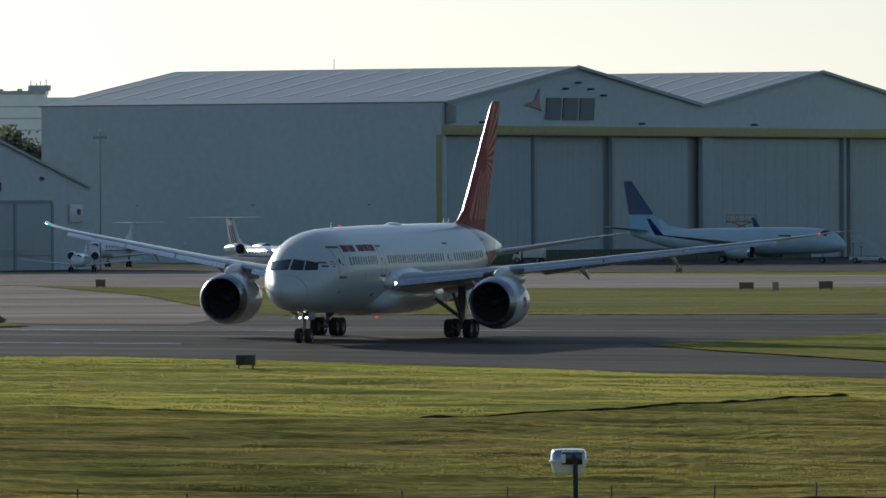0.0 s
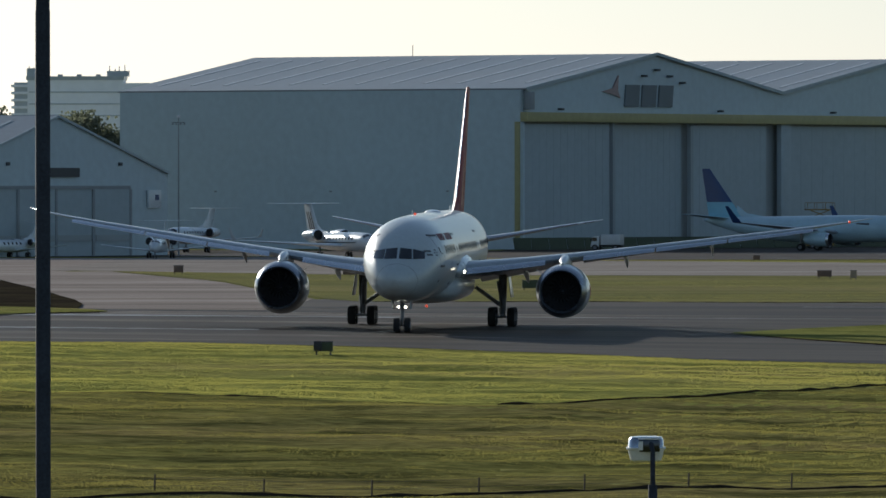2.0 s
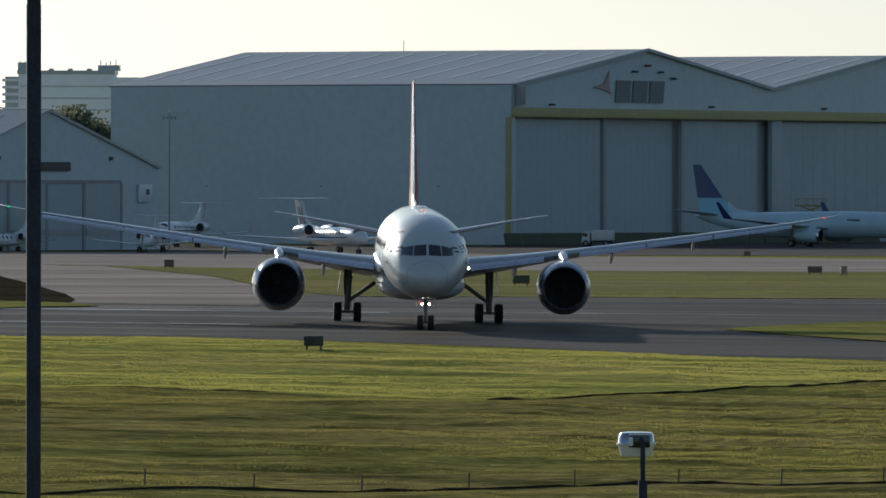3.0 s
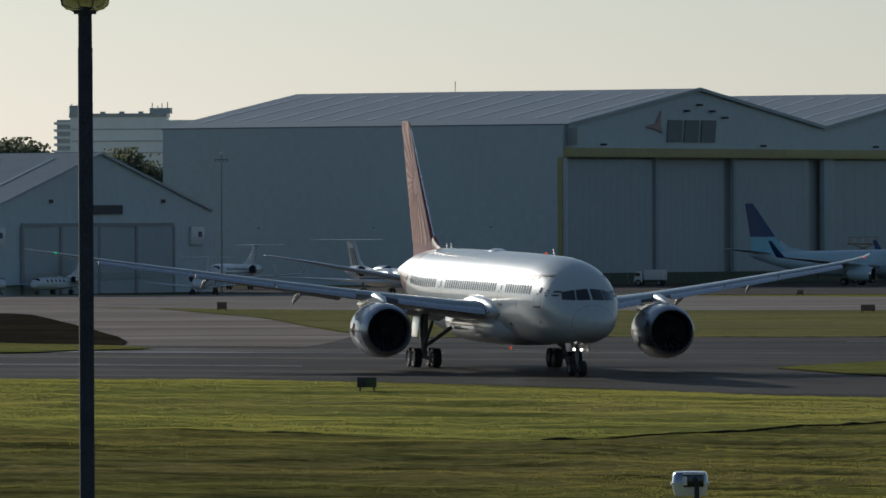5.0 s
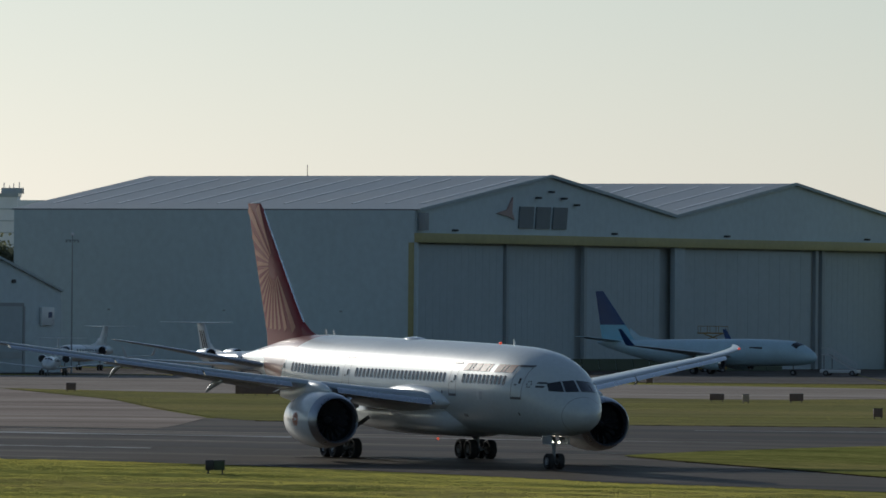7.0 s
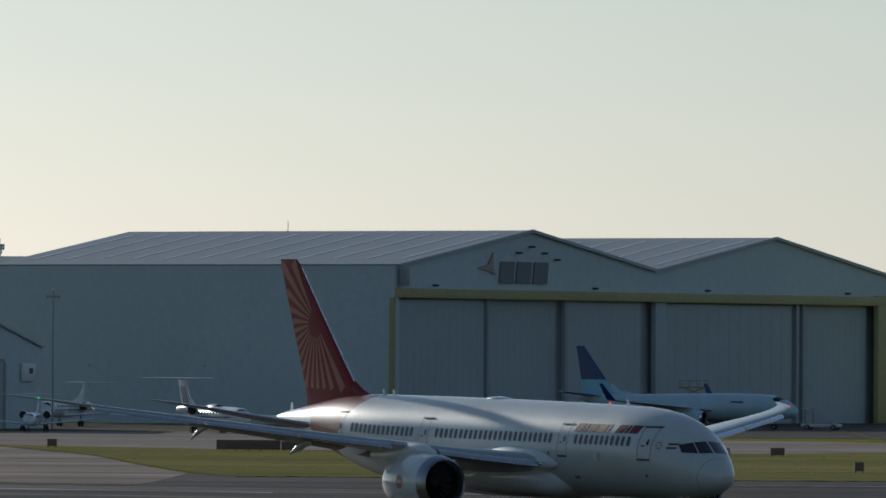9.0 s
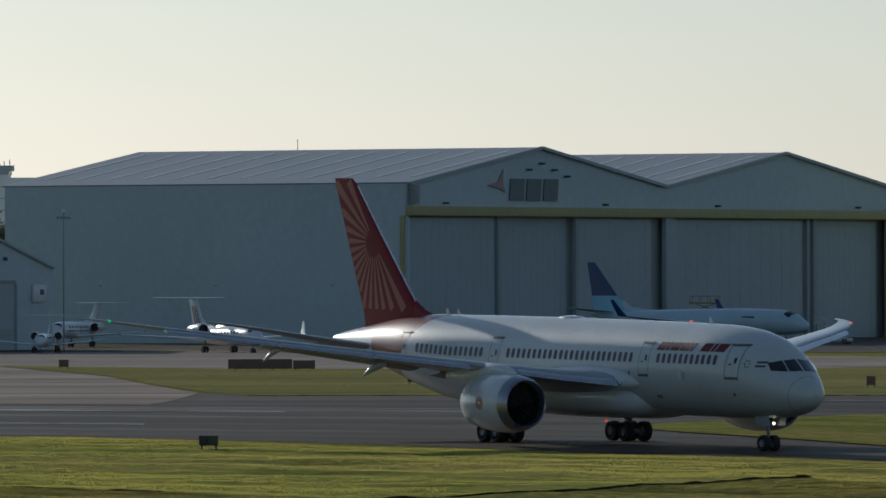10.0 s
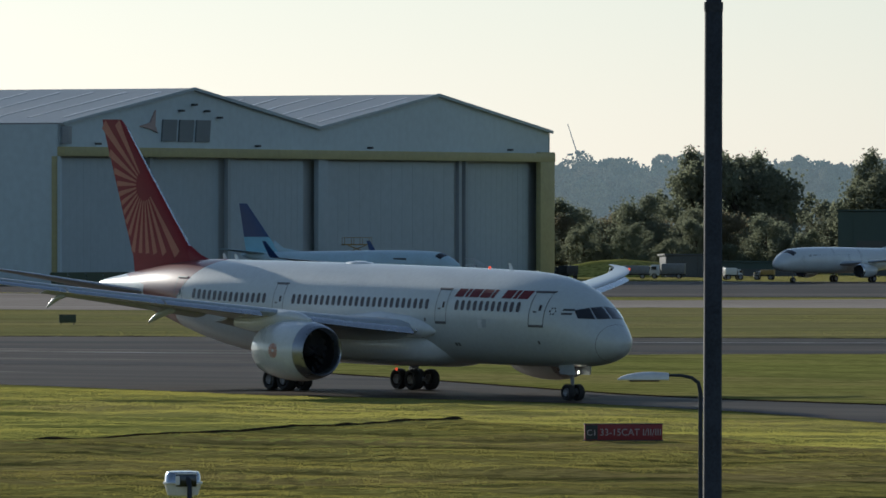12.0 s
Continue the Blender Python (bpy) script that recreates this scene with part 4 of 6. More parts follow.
        part("gear_door", box((2.0, 0.06, 1.5), Matrix.Translation((gx - 0.1, gy + sg * 0.55, 2.75)) @ pose(0, 0, 0, sg * 8), 0.02), M_white, leg, "small open gear door")
        for dx in (0.74, -0.74):
            part("axle", tube([(gx + dx, gy - 0.8, 0.66), (gx + dx, gy + 0.8, 0.66)], 0.07, 10), M_strut, leg)
            for dy in (0.68, -0.68):
                w = build_wheel(plane, Matrix.Translation((gx + dx, gy + dy, 0.655)), 0.655, 0.56, 0.30)
                WHEELS.append((w, Vector((gx + dx, gy + dy, 0.655)), 0.655))
    # nose gear
    leg = part("nose_leg", tube([(-0.25, 0, 2.6), (-0.1, 0, 1.5), (0, 0, 0.5)], [0.16, 0.13, 0.1], 12), M_strut, plane, "grey nose gear leg")
    part("nose_brace", tube([(-1.3, 0, 2.3), (-0.08, 0, 1.35)], 0.07, 8), M_strut, leg)
    part("nose_axle", tube([(0, -0.45, 0.5), (0, 0.45, 0.5)], 0.06, 8), M_strut, leg)
    for sg in (1, -1):
        part("nose_gear_door", box((1.5, 0.05, 0.75), Matrix.Translation((0.2, sg * 0.62, 1.95)) @ pose(0, 0, 0, sg * -8), 0.02), M_grey, plane, "open nose gear door")
        bm = lathe([(0.0, 0.08), (0.06, 0.085), (0.08, 0.07), (0.08, 0.01)], 14)
        part("taxi_light", moved(bm, Matrix.Translation((0.12, sg * 0.24, 1.72))), M_lamp_on, leg, "glowing taxi light")
        part("taxi_light_rim", moved(lathe([(-0.16, 0.05), (-0.05, 0.10), (0.07, 0.11), (0.07, 0.09)], 14), Matrix.Translation((0.12, sg * 0.24, 1.72))), M_strut, leg)
        w = build_wheel(plane, Matrix.Translation((0, sg * 0.36, 0.505)), 0.505, 0.42, 0.24)
        WHEELS.append((w, Vector((0, sg * 0.36, 0.505)), 0.505))
    return plane


airliner = build_airliner()

# ---- parked aircraft ----


def parked_jet(name, label, m, length, radius, axis_z, main_s, nose_s, track_w, wing, tail, engines, wheel_r, group="", wing_mat=None, body_mat=None, fin_mat=None, stripe=None):
    """A parked jet. The origin lies on the ground between its main wheels, x forward.
    wing: root s, root chord, tip s, tip chord, half span, root z, tip z, winglet height. tail: fin root s, root chord, tip s, tip chord, tip z, half span, T-tail?, tailplane z, root s, chord.
    engines: (s, y, z, radius, length)."""
    jet = thing(name, m, label, "airplane", group)
    body_mat = body_mat or M_white
    fin_mat = fin_mat or body_mat
    r = radius
    table = [(0, axis_z - 0.35 * r, 0.02, 0.02), (0.006 * length, axis_z - 0.33 * r, 0.26 * r, 0.25 * r), (0.02 * length, axis_z - 0.28 * r, 0.48 * r, 0.46 * r), (0.05 * length, axis_z - 0.16 * r, 0.75 * r, 0.73 * r), (0.09 * length, axis_z - 0.04 * r, 0.93 * r, 0.93 * r), (0.14 * length, axis_z, r, r),
             (0.62 * length, axis_z, r, r), (0.75 * length, axis_z + 0.12 * r, 0.86 * r, 0.84 * r), (0.88 * length, axis_z + 0.42 * r, 0.52 * r, 0.52 * r), (0.97 * length, axis_z + 0.65 * r, 0.2 * r, 0.24 * r), (length, axis_z + 0.7 * r, 0.05, 0.06)]
    ss = [0, 0.004, 0.01, 0.02, 0.035, 0.05, 0.07, 0.09, 0.115, 0.14, 0.2, 0.3, 0.4, 0.5, 0.6, 0.66, 0.72, 0.78, 0.84, 0.9, 0.95, 0.985, 1]
    body = part("fuselage", fuselage(table, main_s, [q * length for q in ss], 32), body_mat, jet)
    for side in (1, -1):
        def ns(s, ang, out=0.0, side=side):
            return skin(s, ang if side > 0 else 180 - ang, out, table, main_s)
        a, b = 0.055 * length, 0.085 * length
        part("windscreen", patch(((a, 86), (b, 86), (b + 0.012 * length, 42), (a + 0.018 * length, 30)), ns, 4, 6, 0.02), M_glass, body, "dark cockpit glass")
        def zs(s, z, out=0.0, side=side):
            return skin_at_z(s, z, side, out, table, main_s)
        if stripe:
            part("stripe", patch(((0.16 * length, axis_z - 0.16 * r), (0.7 * length, axis_z - 0.16 * r), (0.7 * length, axis_z - 0.05 * r), (0.16 * length, axis_z - 0.05 * r)), zs, 16, 1, 0.012), stripe, body)
        rows = int(0.42 * length / 1.1)
        if length < 36:
            for i in range(rows if length < 30 else 0):
                s = 0.2 * length + i * 1.1
                part("window", patch(((s, axis_z + 0.22 * r), (s + 0.4, axis_z + 0.22 * r), (s + 0.4, axis_z + 0.22 * r + 0.36), (s, axis_z + 0.22 * r + 0.36)), zs, 1, 2, 0.015), M_pane, body)
    rs, rc, ts, tc_, hs, rz, tz, wl_h = wing
    for sg in (1, -1):
        rows = []
        for q in (0, 0.25, 0.5, 0.75, 1):
            ch = rc + (tc_ - rc) * (q ** 0.75)
            rows.append(airfoil((main_s - (rs + (ts - rs) * q), sg * (0.5 * r + (hs - 0.5 * r) * q), rz + (tz - rz) * q), ch, 0.115 - 0.02 * q, "y", 9))
        w = part("wing", loft(rows), wing_mat or M_grey, jet, "pale swept wing" if wing_mat else "grey wing")
        if wl_h:
            rr = []
            for q in (0, 0.2, 0.5, 1.0):
                le = (main_s - ts - 1.1 * wl_h * 0.7 * q, sg * (hs + 0.28 * wl_h * (q ** 0.7)), tz + wl_h * q)
                sec = airfoil(le, tc_ * (1 - 0.6 * q), 0.08, "z" if q > 0.1 else "y", 7)
                rr.append(sec)
            part("winglet", loft(rr), fin_mat, w, "upturned winglet")
        es, ey, ez, er, el = engines
        nac = part("engine", moved(lathe([(-0.02 * el, er * 0.86), (0, er * 0.9), (-0.1 * el, er), (-0.45 * el, er * 1.02), (-0.8 * el, er * 0.85), (-el, er * 0.62), (-el, er * 0.5), (-1.12 * el, 0.06)], 28), Matrix.Translation((main_s - es, sg * ey, ez))), body_mat, jet, "engine pod")
        part("inlet", moved(lathe([(-0.02 * el, er * 0.86), (-0.12 * el, er * 0.82), (-0.13 * el, 0.02)], 24), Matrix.Translation((main_s - es, sg * ey, ez))), M_dark, nac)
        part("inlet_lip", moved(lathe([(-0.08 * el, er * 0.985), (0.0, er * 0.92), (0.01 * el, er * 0.87), (-0.03 * el, er * 0.845)], 28), Matrix.Translation((main_s - es, sg * ey, ez))), M_slat, nac)
        if ey > 2 * r:
            part("pylon", loft([ring((main_s - es - x * el, sg * ey, ez + er * 0.9 + 0.25), (0, 1, 0), (0, 0, 1), 0.14, 0.45, 8) for x in (0.2, 0.6, 1.1)]), body_mat, nac)
        else:
            part("pylon", box((el * 0.6, ey, 0.25), Matrix.Translation((main_s - es - el * 0.5, sg * ey * 0.5, ez - 0.05)), 0.05), body_mat, nac)
        part("main_leg", tube([(0, sg * track_w / 2, wheel_r), (0, sg * track_w / 2, max(rz, wheel_r + 0.4))], 0.09 + 0.03 * r, 8), M_strut, jet)
        for dy in (-0.32, 0.32):
            build_wheel(jet, Matrix.Translation((0, sg * (track_w / 2) + dy * wheel_r / 0.55, wheel_r)), wheel_r, wheel_r * 0.65, wheel_r * 0.5)
    part("nose_leg", tube([(main_s - nose_s, 0, wheel_r * 0.7), (main_s - nose_s, 0, axis_z - 0.7 * r)], 0.07 + 0.02 * r, 8), M_strut, jet)
    for dy in (-0.2, 0.2):
        build_wheel(jet, Matrix.Translation((main_s - nose_s, dy, wheel_r * 0.72)), wheel_r * 0.72, wheel_r * 0.4, wheel_r * 0.35)
    fs, fc, fts, ftc, ftz, hspan, is_t, hz, hrs, hc = tail
    base = axis_z + 0.45 * r
    fin = part("fin", loft([airfoil((main_s - fs, 0, base), fc, 0.08, "z", 9), airfoil((main_s - (fs + fts) / 2, 0, (base + ftz) / 2), (fc + ftc) / 2, 0.08, "z", 9), airfoil((main_s - fts, 0, ftz), ftc, 0.075, "z", 9)]), fin_mat, jet, "tail fin")
    part("dorsal_fin", loft([ring((main_s - fs + x, 0, base + h), (0, 1, 0), (0, 0, 1), 0.12, 0.3 + h * 0.4, 8) for x, h in ((fc * 0.55, 0.25 * r), (0.1, 0.45 * r), (-0.25 * fc, 0.9 * r))]), body_mat, jet)
    for sg in (1, -1):
        part("tailplane", loft([airfoil((main_s - hrs, sg * 0.05, hz), hc, 0.09, "y", 7), airfoil((main_s - hrs - 0.5 * hspan, sg * hspan, hz + (0.05 if is_t else 0.1 * hspan)), hc * 0.45, 0.08, "y", 7)]), body_mat, jet)
    return jet, fin


def facing(x, y, fx, fy):
    """Pose on the ground with the nose towards (fx, fy)."""
    return pose(x, y, ground_z(x, y) + 0.05, 0, 0, math.degrees(math.atan2(fy, fx)))


jet, fin = parked_jet("parked_airliner", "parked white narrow-body airliner with navy and pale blue tail", facing(16.3, 1390, 0.88, -0.47), 38.0, 1.95, 3.35, 19.6, 4.0, 5.7,
                      (13.0, 8.2, 22.6, 1.5, 16.6, 2.75, 4.35, 2.5), (30.6, 6.3, 36.95, 1.35, 12.6, 7.1, False, 4.9, 33.0, 4.0), (13.6, 4.83, 1.75, 1.05, 4.2), 0.56, fin_mat=M_navy, body_mat=M_ice)
# the lower fin is pale blue
part("fin_base_panel", loft([airfoil((19.6 - 30.5, 0, 4.2), 6.4, 0.09, "z", 9), airfoil((19.6 - 33.05, 0, 7.45), 4.46, 0.094, "z", 9)]), M_sky_blue, fin, "pale blue lower fin")
for sg in (1, -1):
    part("name_bar", box((2.2, 0.03, 0.6), Matrix.Translation((19.6 - 9.5, sg * 1.93, 3.95))), M_sign_dark, jet, "short dark name bar")

jet, fin = parked_jet("taxiing_airliner", "white narrow-body airliner with faded lettering, standing on the far taxiway", facing(99.9, 1477, -0.62, -0.78), 43.5, 1.98, 3.6, 22.3, 5.2, 7.6,
           (15.0, 8.0, 24.5, 1.6, 16.8, 2.9, 4.3, 0.0), (33.5, 6.6, 40.0, 2.4, 11.8, 6.2, False, 5.0, 37.2, 4.0), (15.6, 5.75, 1.9, 1.15, 4.4), 0.58, fin_mat=M_white)
for sg in (1, -1):
    for q, wide in enumerate((0.7, 1.1, 0.5, 0.9, 0.6, 1.2, 0.8, 0.5, 1.0)):
        part("name_bar", box((wide, 0.03, 0.55), Matrix.Translation((22.3 - 7.5 - q * 1.35, sg * 1.90, 4.25))), M_faded, jet, "faded grey name bar")
bizjets = "business jets on the apron"
jet, fin = parked_jet("business_jet", "white business jet with T-tail and dark tail stripes", facing(-50.7, 1245, 0.42, -0.91), 26.3, 1.2, 2.35, 14.6, 2.6, 4.3,
                      (8.6, 6.2, 16.6, 1.7, 13.6, 1.7, 2.5, 1.75), (19.3, 4.6, 22.8, 2.9, 7.5, 5.3, True, 7.5, 22.9, 2.4), (15.6, 2.0, 3.2, 0.78, 4.6), 0.45, bizjets, M_white, stripe=M_black)
for q in range(3):
    for sg in (1, -1):
        bm = bmesh.new()
        z0, z1 = 3.6, 6.4
        for a, b in ((0, 1),):
            s0, s1 = 20.9 + q * 0.75, 22.9 + q * 0.62
            vs = [bm.verts.new((14.6 - s, sg * y, z)) for s, y, z in ((s0, 0.2, z0), (s0 + 0.36, 0.2, z0), (s1 + 0.26, 0.16, z1), (s1, 0.16, z1))]
            bm.faces.new(vs)
            bmesh.ops.solidify(bm, geom=list(bm.faces), thickness=0.04)
        part("tail_stripe", bm, M_black, fin, "dark diagonal tail stripe")
parked_jet("business_jet", "small white business jet facing the field, dark nose in shade", facing(-74.9, 1250, -0.05, -1), 15.6, 0.9, 1.75, 8.8, 1.6, 3.2,
           (6.4, 3.0, 8.0, 1.2, 8.2, 1.0, 1.85, 0.0), (11.6, 2.7, 14.0, 1.7, 5.2, 3.8, True, 5.15, 13.9, 1.4), (9.4, 1.65, 2.35, 0.58, 2.6), 0.38, bizjets, M_white)
parked_jet("business_jet", "white business jet with swept T-tail and winglets behind others", facing(-76.2, 1362, -0.30, -0.95), 21.4, 1.2, 2.6, 12.6, 2.2, 3.4,
           (7.6, 4.6, 12.6, 1.4, 9.8, 1.6, 2.3, 1.2), (15.4, 3.9, 18.4, 2.3, 6.6, 4.0, True, 6.6, 18.5, 1.9), (13.0, 1.9, 3.0, 0.68, 3.7), 0.42, bizjets, M_white, stripe=M_black)
parked_jet("business_jet", "small white business jet with dark cockpit on the apron", facing(-96.2, 1272, -0.45, -0.89), 14.8, 0.85, 1.6, 8.4, 1.6, 3.0,
           (6.2, 2.6, 7.6, 1.1, 8.2, 0.95, 1.7, 0.0), (11.0, 2.6, 13.2, 1.5, 4.9, 3.2, True, 4.85, 13.1, 1.5), (9.0, 1.5, 2.1, 0.5, 2.4), 0.34, bizjets, M_white)
parked_jet("business_jet", "small white business jet at the apron's edge", facing(-106.5, 1268, 0.35, -0.93), 15.0, 0.9, 1.7, 8.6, 1.7, 3.1,
           (6.4, 2.8, 8.4, 1.1, 8.4, 1.25, 1.7, 0.0), (11.4, 2.7, 13.6, 1.6, 4.9, 3.6, True, 4.85, 13.5, 1.4), (9.2, 1.55, 2.2, 0.52, 2.5), 0.33, bizjets, M_white)

# ---- smaller hangar ----


def build_side_hangar():
    right = Vector((-77.6, 1312, 0))
    wide, deep, eave, ridge = 56.0, 60.0, 11.8, 19.9
    left = right - front_u * wide
    hall = thing("side_hangar", pose(left.x, left.y, 1.17, 0, 0, math.degrees(math.atan2(front_u.y, front_u.x))), "blue-grey gabled hangar with sliding doors and small wall boards", "hangar")
    bm = bmesh.new()
    prof = [(0, 0), (wide, 0), (wide, eave), (wide / 2, ridge), (0, eave)]
    for y in (0.0, 0.4):
        bm.faces.new([bm.verts.new((x, y, z)) for x, z in prof])
    bm.verts.ensure_lookup_table()
    for i in range(5):
        j = (i + 1) % 5
        bm.faces.new((bm.verts[i], bm.verts[j], bm.verts[5 + j], bm.verts[5 + i]))
    part("gable", bm, M_clad, hall)
    part("wall", box((0.4, deep, eave), Matrix.Translation((0.2, 0.4 + deep / 2, eave / 2))), M_clad, hall)
    part("wall", box((0.4, deep, eave), Matrix.Translation((wide - 0.2, 0.4 + deep / 2, eave / 2))), M_clad, hall)
    part("wall", box((wide, 0.4, eave), Matrix.Translation((wide / 2, deep + 0.6, eave / 2))), M_clad, hall)
    for a, b in (((0, eave), (wide / 2, ridge)), ((wide / 2, ridge), (wide, eave))):
        d = Vector((b[0] - a[0], 0, b[1] - a[1]))
        n = Vector((-d.z, 0, d.x)).normalized()
        rot = Matrix(((d.x / d.length, 0, n.x, 0), (0, 1, 0, 0), (d.z / d.length, 0, n.z, 0), (0, 0, 0, 1)))
        roof = part("roof", box((d.length + 0.3, deep + 0.9, 0.25), Matrix.Translation(Vector((a[0], deep / 2 + 0.3, a[1])) + d * 0.5 + n * 0.15) @ rot), M_roof, hall, "grey sheet roof")
        strip = mesh_of("skylight", box((d.length * 0.8, 0.8, 0.06)), M_clad_light, False)
        for q in range(6):
            shared("skylight", strip, Matrix.Translation(Vector((a[0], 6 + q * 9.5, a[1])) + d * 0.5 + n * 0.31) @ rot, roof)
        part("verge", box((d.length, 0.3, 0.35), Matrix.Translation(Vector((a[0], -0.32, a[1])) + d * 0.5 + n * 0.1) @ rot), M_clad_light, hall)
    x0, x1, top = 8.5, 46.0, 9.6
    part("door_frame", box((x1 - x0, 0.3, 0.5), Matrix.Translation(((x0 + x1) / 2, -0.25, top + 0.25))), M_roof, hall)
    for i in range(4):
        wd = (x1 - x0) / 4
        leaf = part("door_leaf", box((wd - 0.35, 0.2, top), Matrix.Translation((x0 + wd * (i + 0.5), -0.12 - 0.12 * (i % 2), top / 2))), M_clad_light, hall, "grey sliding door leaf")
        part("door_glazing", box((wd - 1.0, 0.08, 0.9), Matrix.Translation((x0 + wd * (i + 0.5), -0.32 - 0.12 * (i % 2), 2.6))), M_door_dark, leaf)
    for i in range(5):
        part("door_post", box((0.5, 0.4, top), Matrix.Translation((x0 + (x1 - x0) * i / 4, -0.25, top / 2))), M_roof, hall)
    part("sign_board", box((7.2, 0.2, 1.3), Matrix.Translation((wide * 0.53, -0.2, 12.0))), M_sign_dark, hall, "long dark sign board")
    for x in (wide * 0.93, wide * 0.045):
        b = part("wall_board", box((3.2, 0.35, 2.6), Matrix.Translation((x, -0.3, 8.2)), 0.05), M_white, hall, "white wall board")
        part("emblem", box((0.9, 0.05, 0.8), Matrix.Translation((x + 0.5, -0.5, 8.4))), M_navy, b)
    for x in (wide * 0.28, wide * 0.78):
        part("vent", box((0.8, 0.2, 0.5), Matrix.Translation((x, -0.2, 13.2))), M_sign_dark, hall)


build_side_hangar()

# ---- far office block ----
M_pale = node_material("haze_glow_facade", (0.72, 0.73, 0.73), 0.7, vary=0.06, scale=0.05, fine=0.5)
M_band = node_material("window_band_hazed", (0.50, 0.53, 0.54), 0.3, vary=0.1, scale=0.1, fine=0.6)

# haze put into the facade: faint glow here, paled window bands above
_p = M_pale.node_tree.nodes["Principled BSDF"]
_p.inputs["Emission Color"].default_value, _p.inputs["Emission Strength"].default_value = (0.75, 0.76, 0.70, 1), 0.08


def build_office():
    blk = thing("office_block", pose(-199, 2600, 10), "pale long flat-roofed office block far behind trees, with roof plant", "building")
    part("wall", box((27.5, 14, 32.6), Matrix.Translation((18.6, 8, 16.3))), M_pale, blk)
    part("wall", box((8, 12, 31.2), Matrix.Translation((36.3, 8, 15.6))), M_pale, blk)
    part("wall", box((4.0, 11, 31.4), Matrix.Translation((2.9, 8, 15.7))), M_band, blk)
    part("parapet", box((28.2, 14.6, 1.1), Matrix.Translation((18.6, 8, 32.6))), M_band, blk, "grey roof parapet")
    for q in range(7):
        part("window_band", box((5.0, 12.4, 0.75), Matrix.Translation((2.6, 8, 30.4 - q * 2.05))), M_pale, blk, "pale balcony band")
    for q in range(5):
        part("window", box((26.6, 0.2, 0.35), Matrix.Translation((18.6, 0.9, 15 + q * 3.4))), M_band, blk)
    part("plant_room", box((4.2, 6, 2.6), Matrix.Translation((6.6, 6, 34.2))), M_band, blk)
    part("plant_room", box((6.0, 6, 1.6), Matrix.Translation((30.6, 6, 33.9))), M_band, blk)
    for x, h in ((5.0, 2.9), (6.4, 2.6), (8.0, 3.0), (28.2, 3.0), (29.8, 2.2), (31.0, 2.8), (32.6, 3.2), (33.8, 1.6)):
        part("mast", tube([(x, 6, 33), (x, 6, 33.2 + h)], 0.14, 5), M_band, blk)
    for x in (14.0, 19.5, 25.0):
        part("roof_vent", box((1.4, 2, 0.7), Matrix.Translation((x, 5, 33.4)), 0.1), M_band, blk)


build_office()

# ---- trees ----
# leaf tones lifted and greyed: haze over the belt is put into the colour
M_leaf = ground_material("tree_foliage", (0.20, 0.21, 0.15), (0.215, 0.205, 0.15), (0.17, 0.18, 0.13), 0.06, 0.4, 3.0, 0.75, 0.0)
M_leaf_gold = ground_material("autumn_foliage", (0.215, 0.19, 0.125), (0.235, 0.19, 0.125), (0.18, 0.165, 0.11), 0.06, 0.4, 3.0, 0.75, 0.0)
M_bark = node_material("bark", (0.07, 0.055, 0.04), 0.9, vary=0.25, scale=1, fine=6)


def leaf_mesh(name, centres, size, material, rng):
    """Many small bent leaf clumps, two crossing ragged blades each."""
    n = len(centres)
    c = np.array(centres)
    verts, faces = [], []
    base = np.array([(-0.5, 0, -0.35), (0.45, 0.05, -0.4), (0.55, -0.05, 0.3), (-0.3, 0.1, 0.5)])
    for k in range(2):
        ang = rng.uniform(0, 2 * np.pi, n)
        tilt = rng.uniform(-0.7, 0.7, n)
        sc = size * rng.uniform(0.6, 1.4, n)
        pts = base[None] * sc[:, None, None]
        ca, sa, ct, st = np.cos(ang), np.sin(ang), np.cos(tilt), np.sin(tilt)
        x, y, z = pts[..., 0], pts[..., 1], pts[..., 2]
        y2, z2 = y * ct[:, None] - z * st[:, None], y * st[:, None] + z * ct[:, None]
        xr, yr = x * ca[:, None] - y2 * sa[:, None], x * sa[:, None] + y2 * ca[:, None]
        out = np.stack([xr, yr, z2], -1) + c[:, None]
        start = len(verts)
        verts += out.reshape(-1, 3).tolist()
        faces += [(start + 4 * i, start + 4 * i + 1, start + 4 * i + 2, start + 4 * i + 3) for i in range(n)]
    me = bpy.data.meshes.new(name)
    me.from_pydata(verts, [], faces)
    me.materials.append(material)
    return me


def blob_points(rng, centre, rad, count):
    d = rng.normal(size=(count, 3))
    d /= np.linalg.norm(d, axis=1)[:, None]
    r = rng.uniform(0.45, 1.0, count) ** 0.6
    return np.array(centre) + d * r[:, None] * np.array(rad)


def soft_points(rng, centre, rad, count):
    """Leaves thick in the middle of a clump and thinning outwards."""
    d = np.clip(rng.normal(size=(count, 3)) * 0.5, -1.05, 1.05)
    return np.array(centre) + d * np.array(rad)


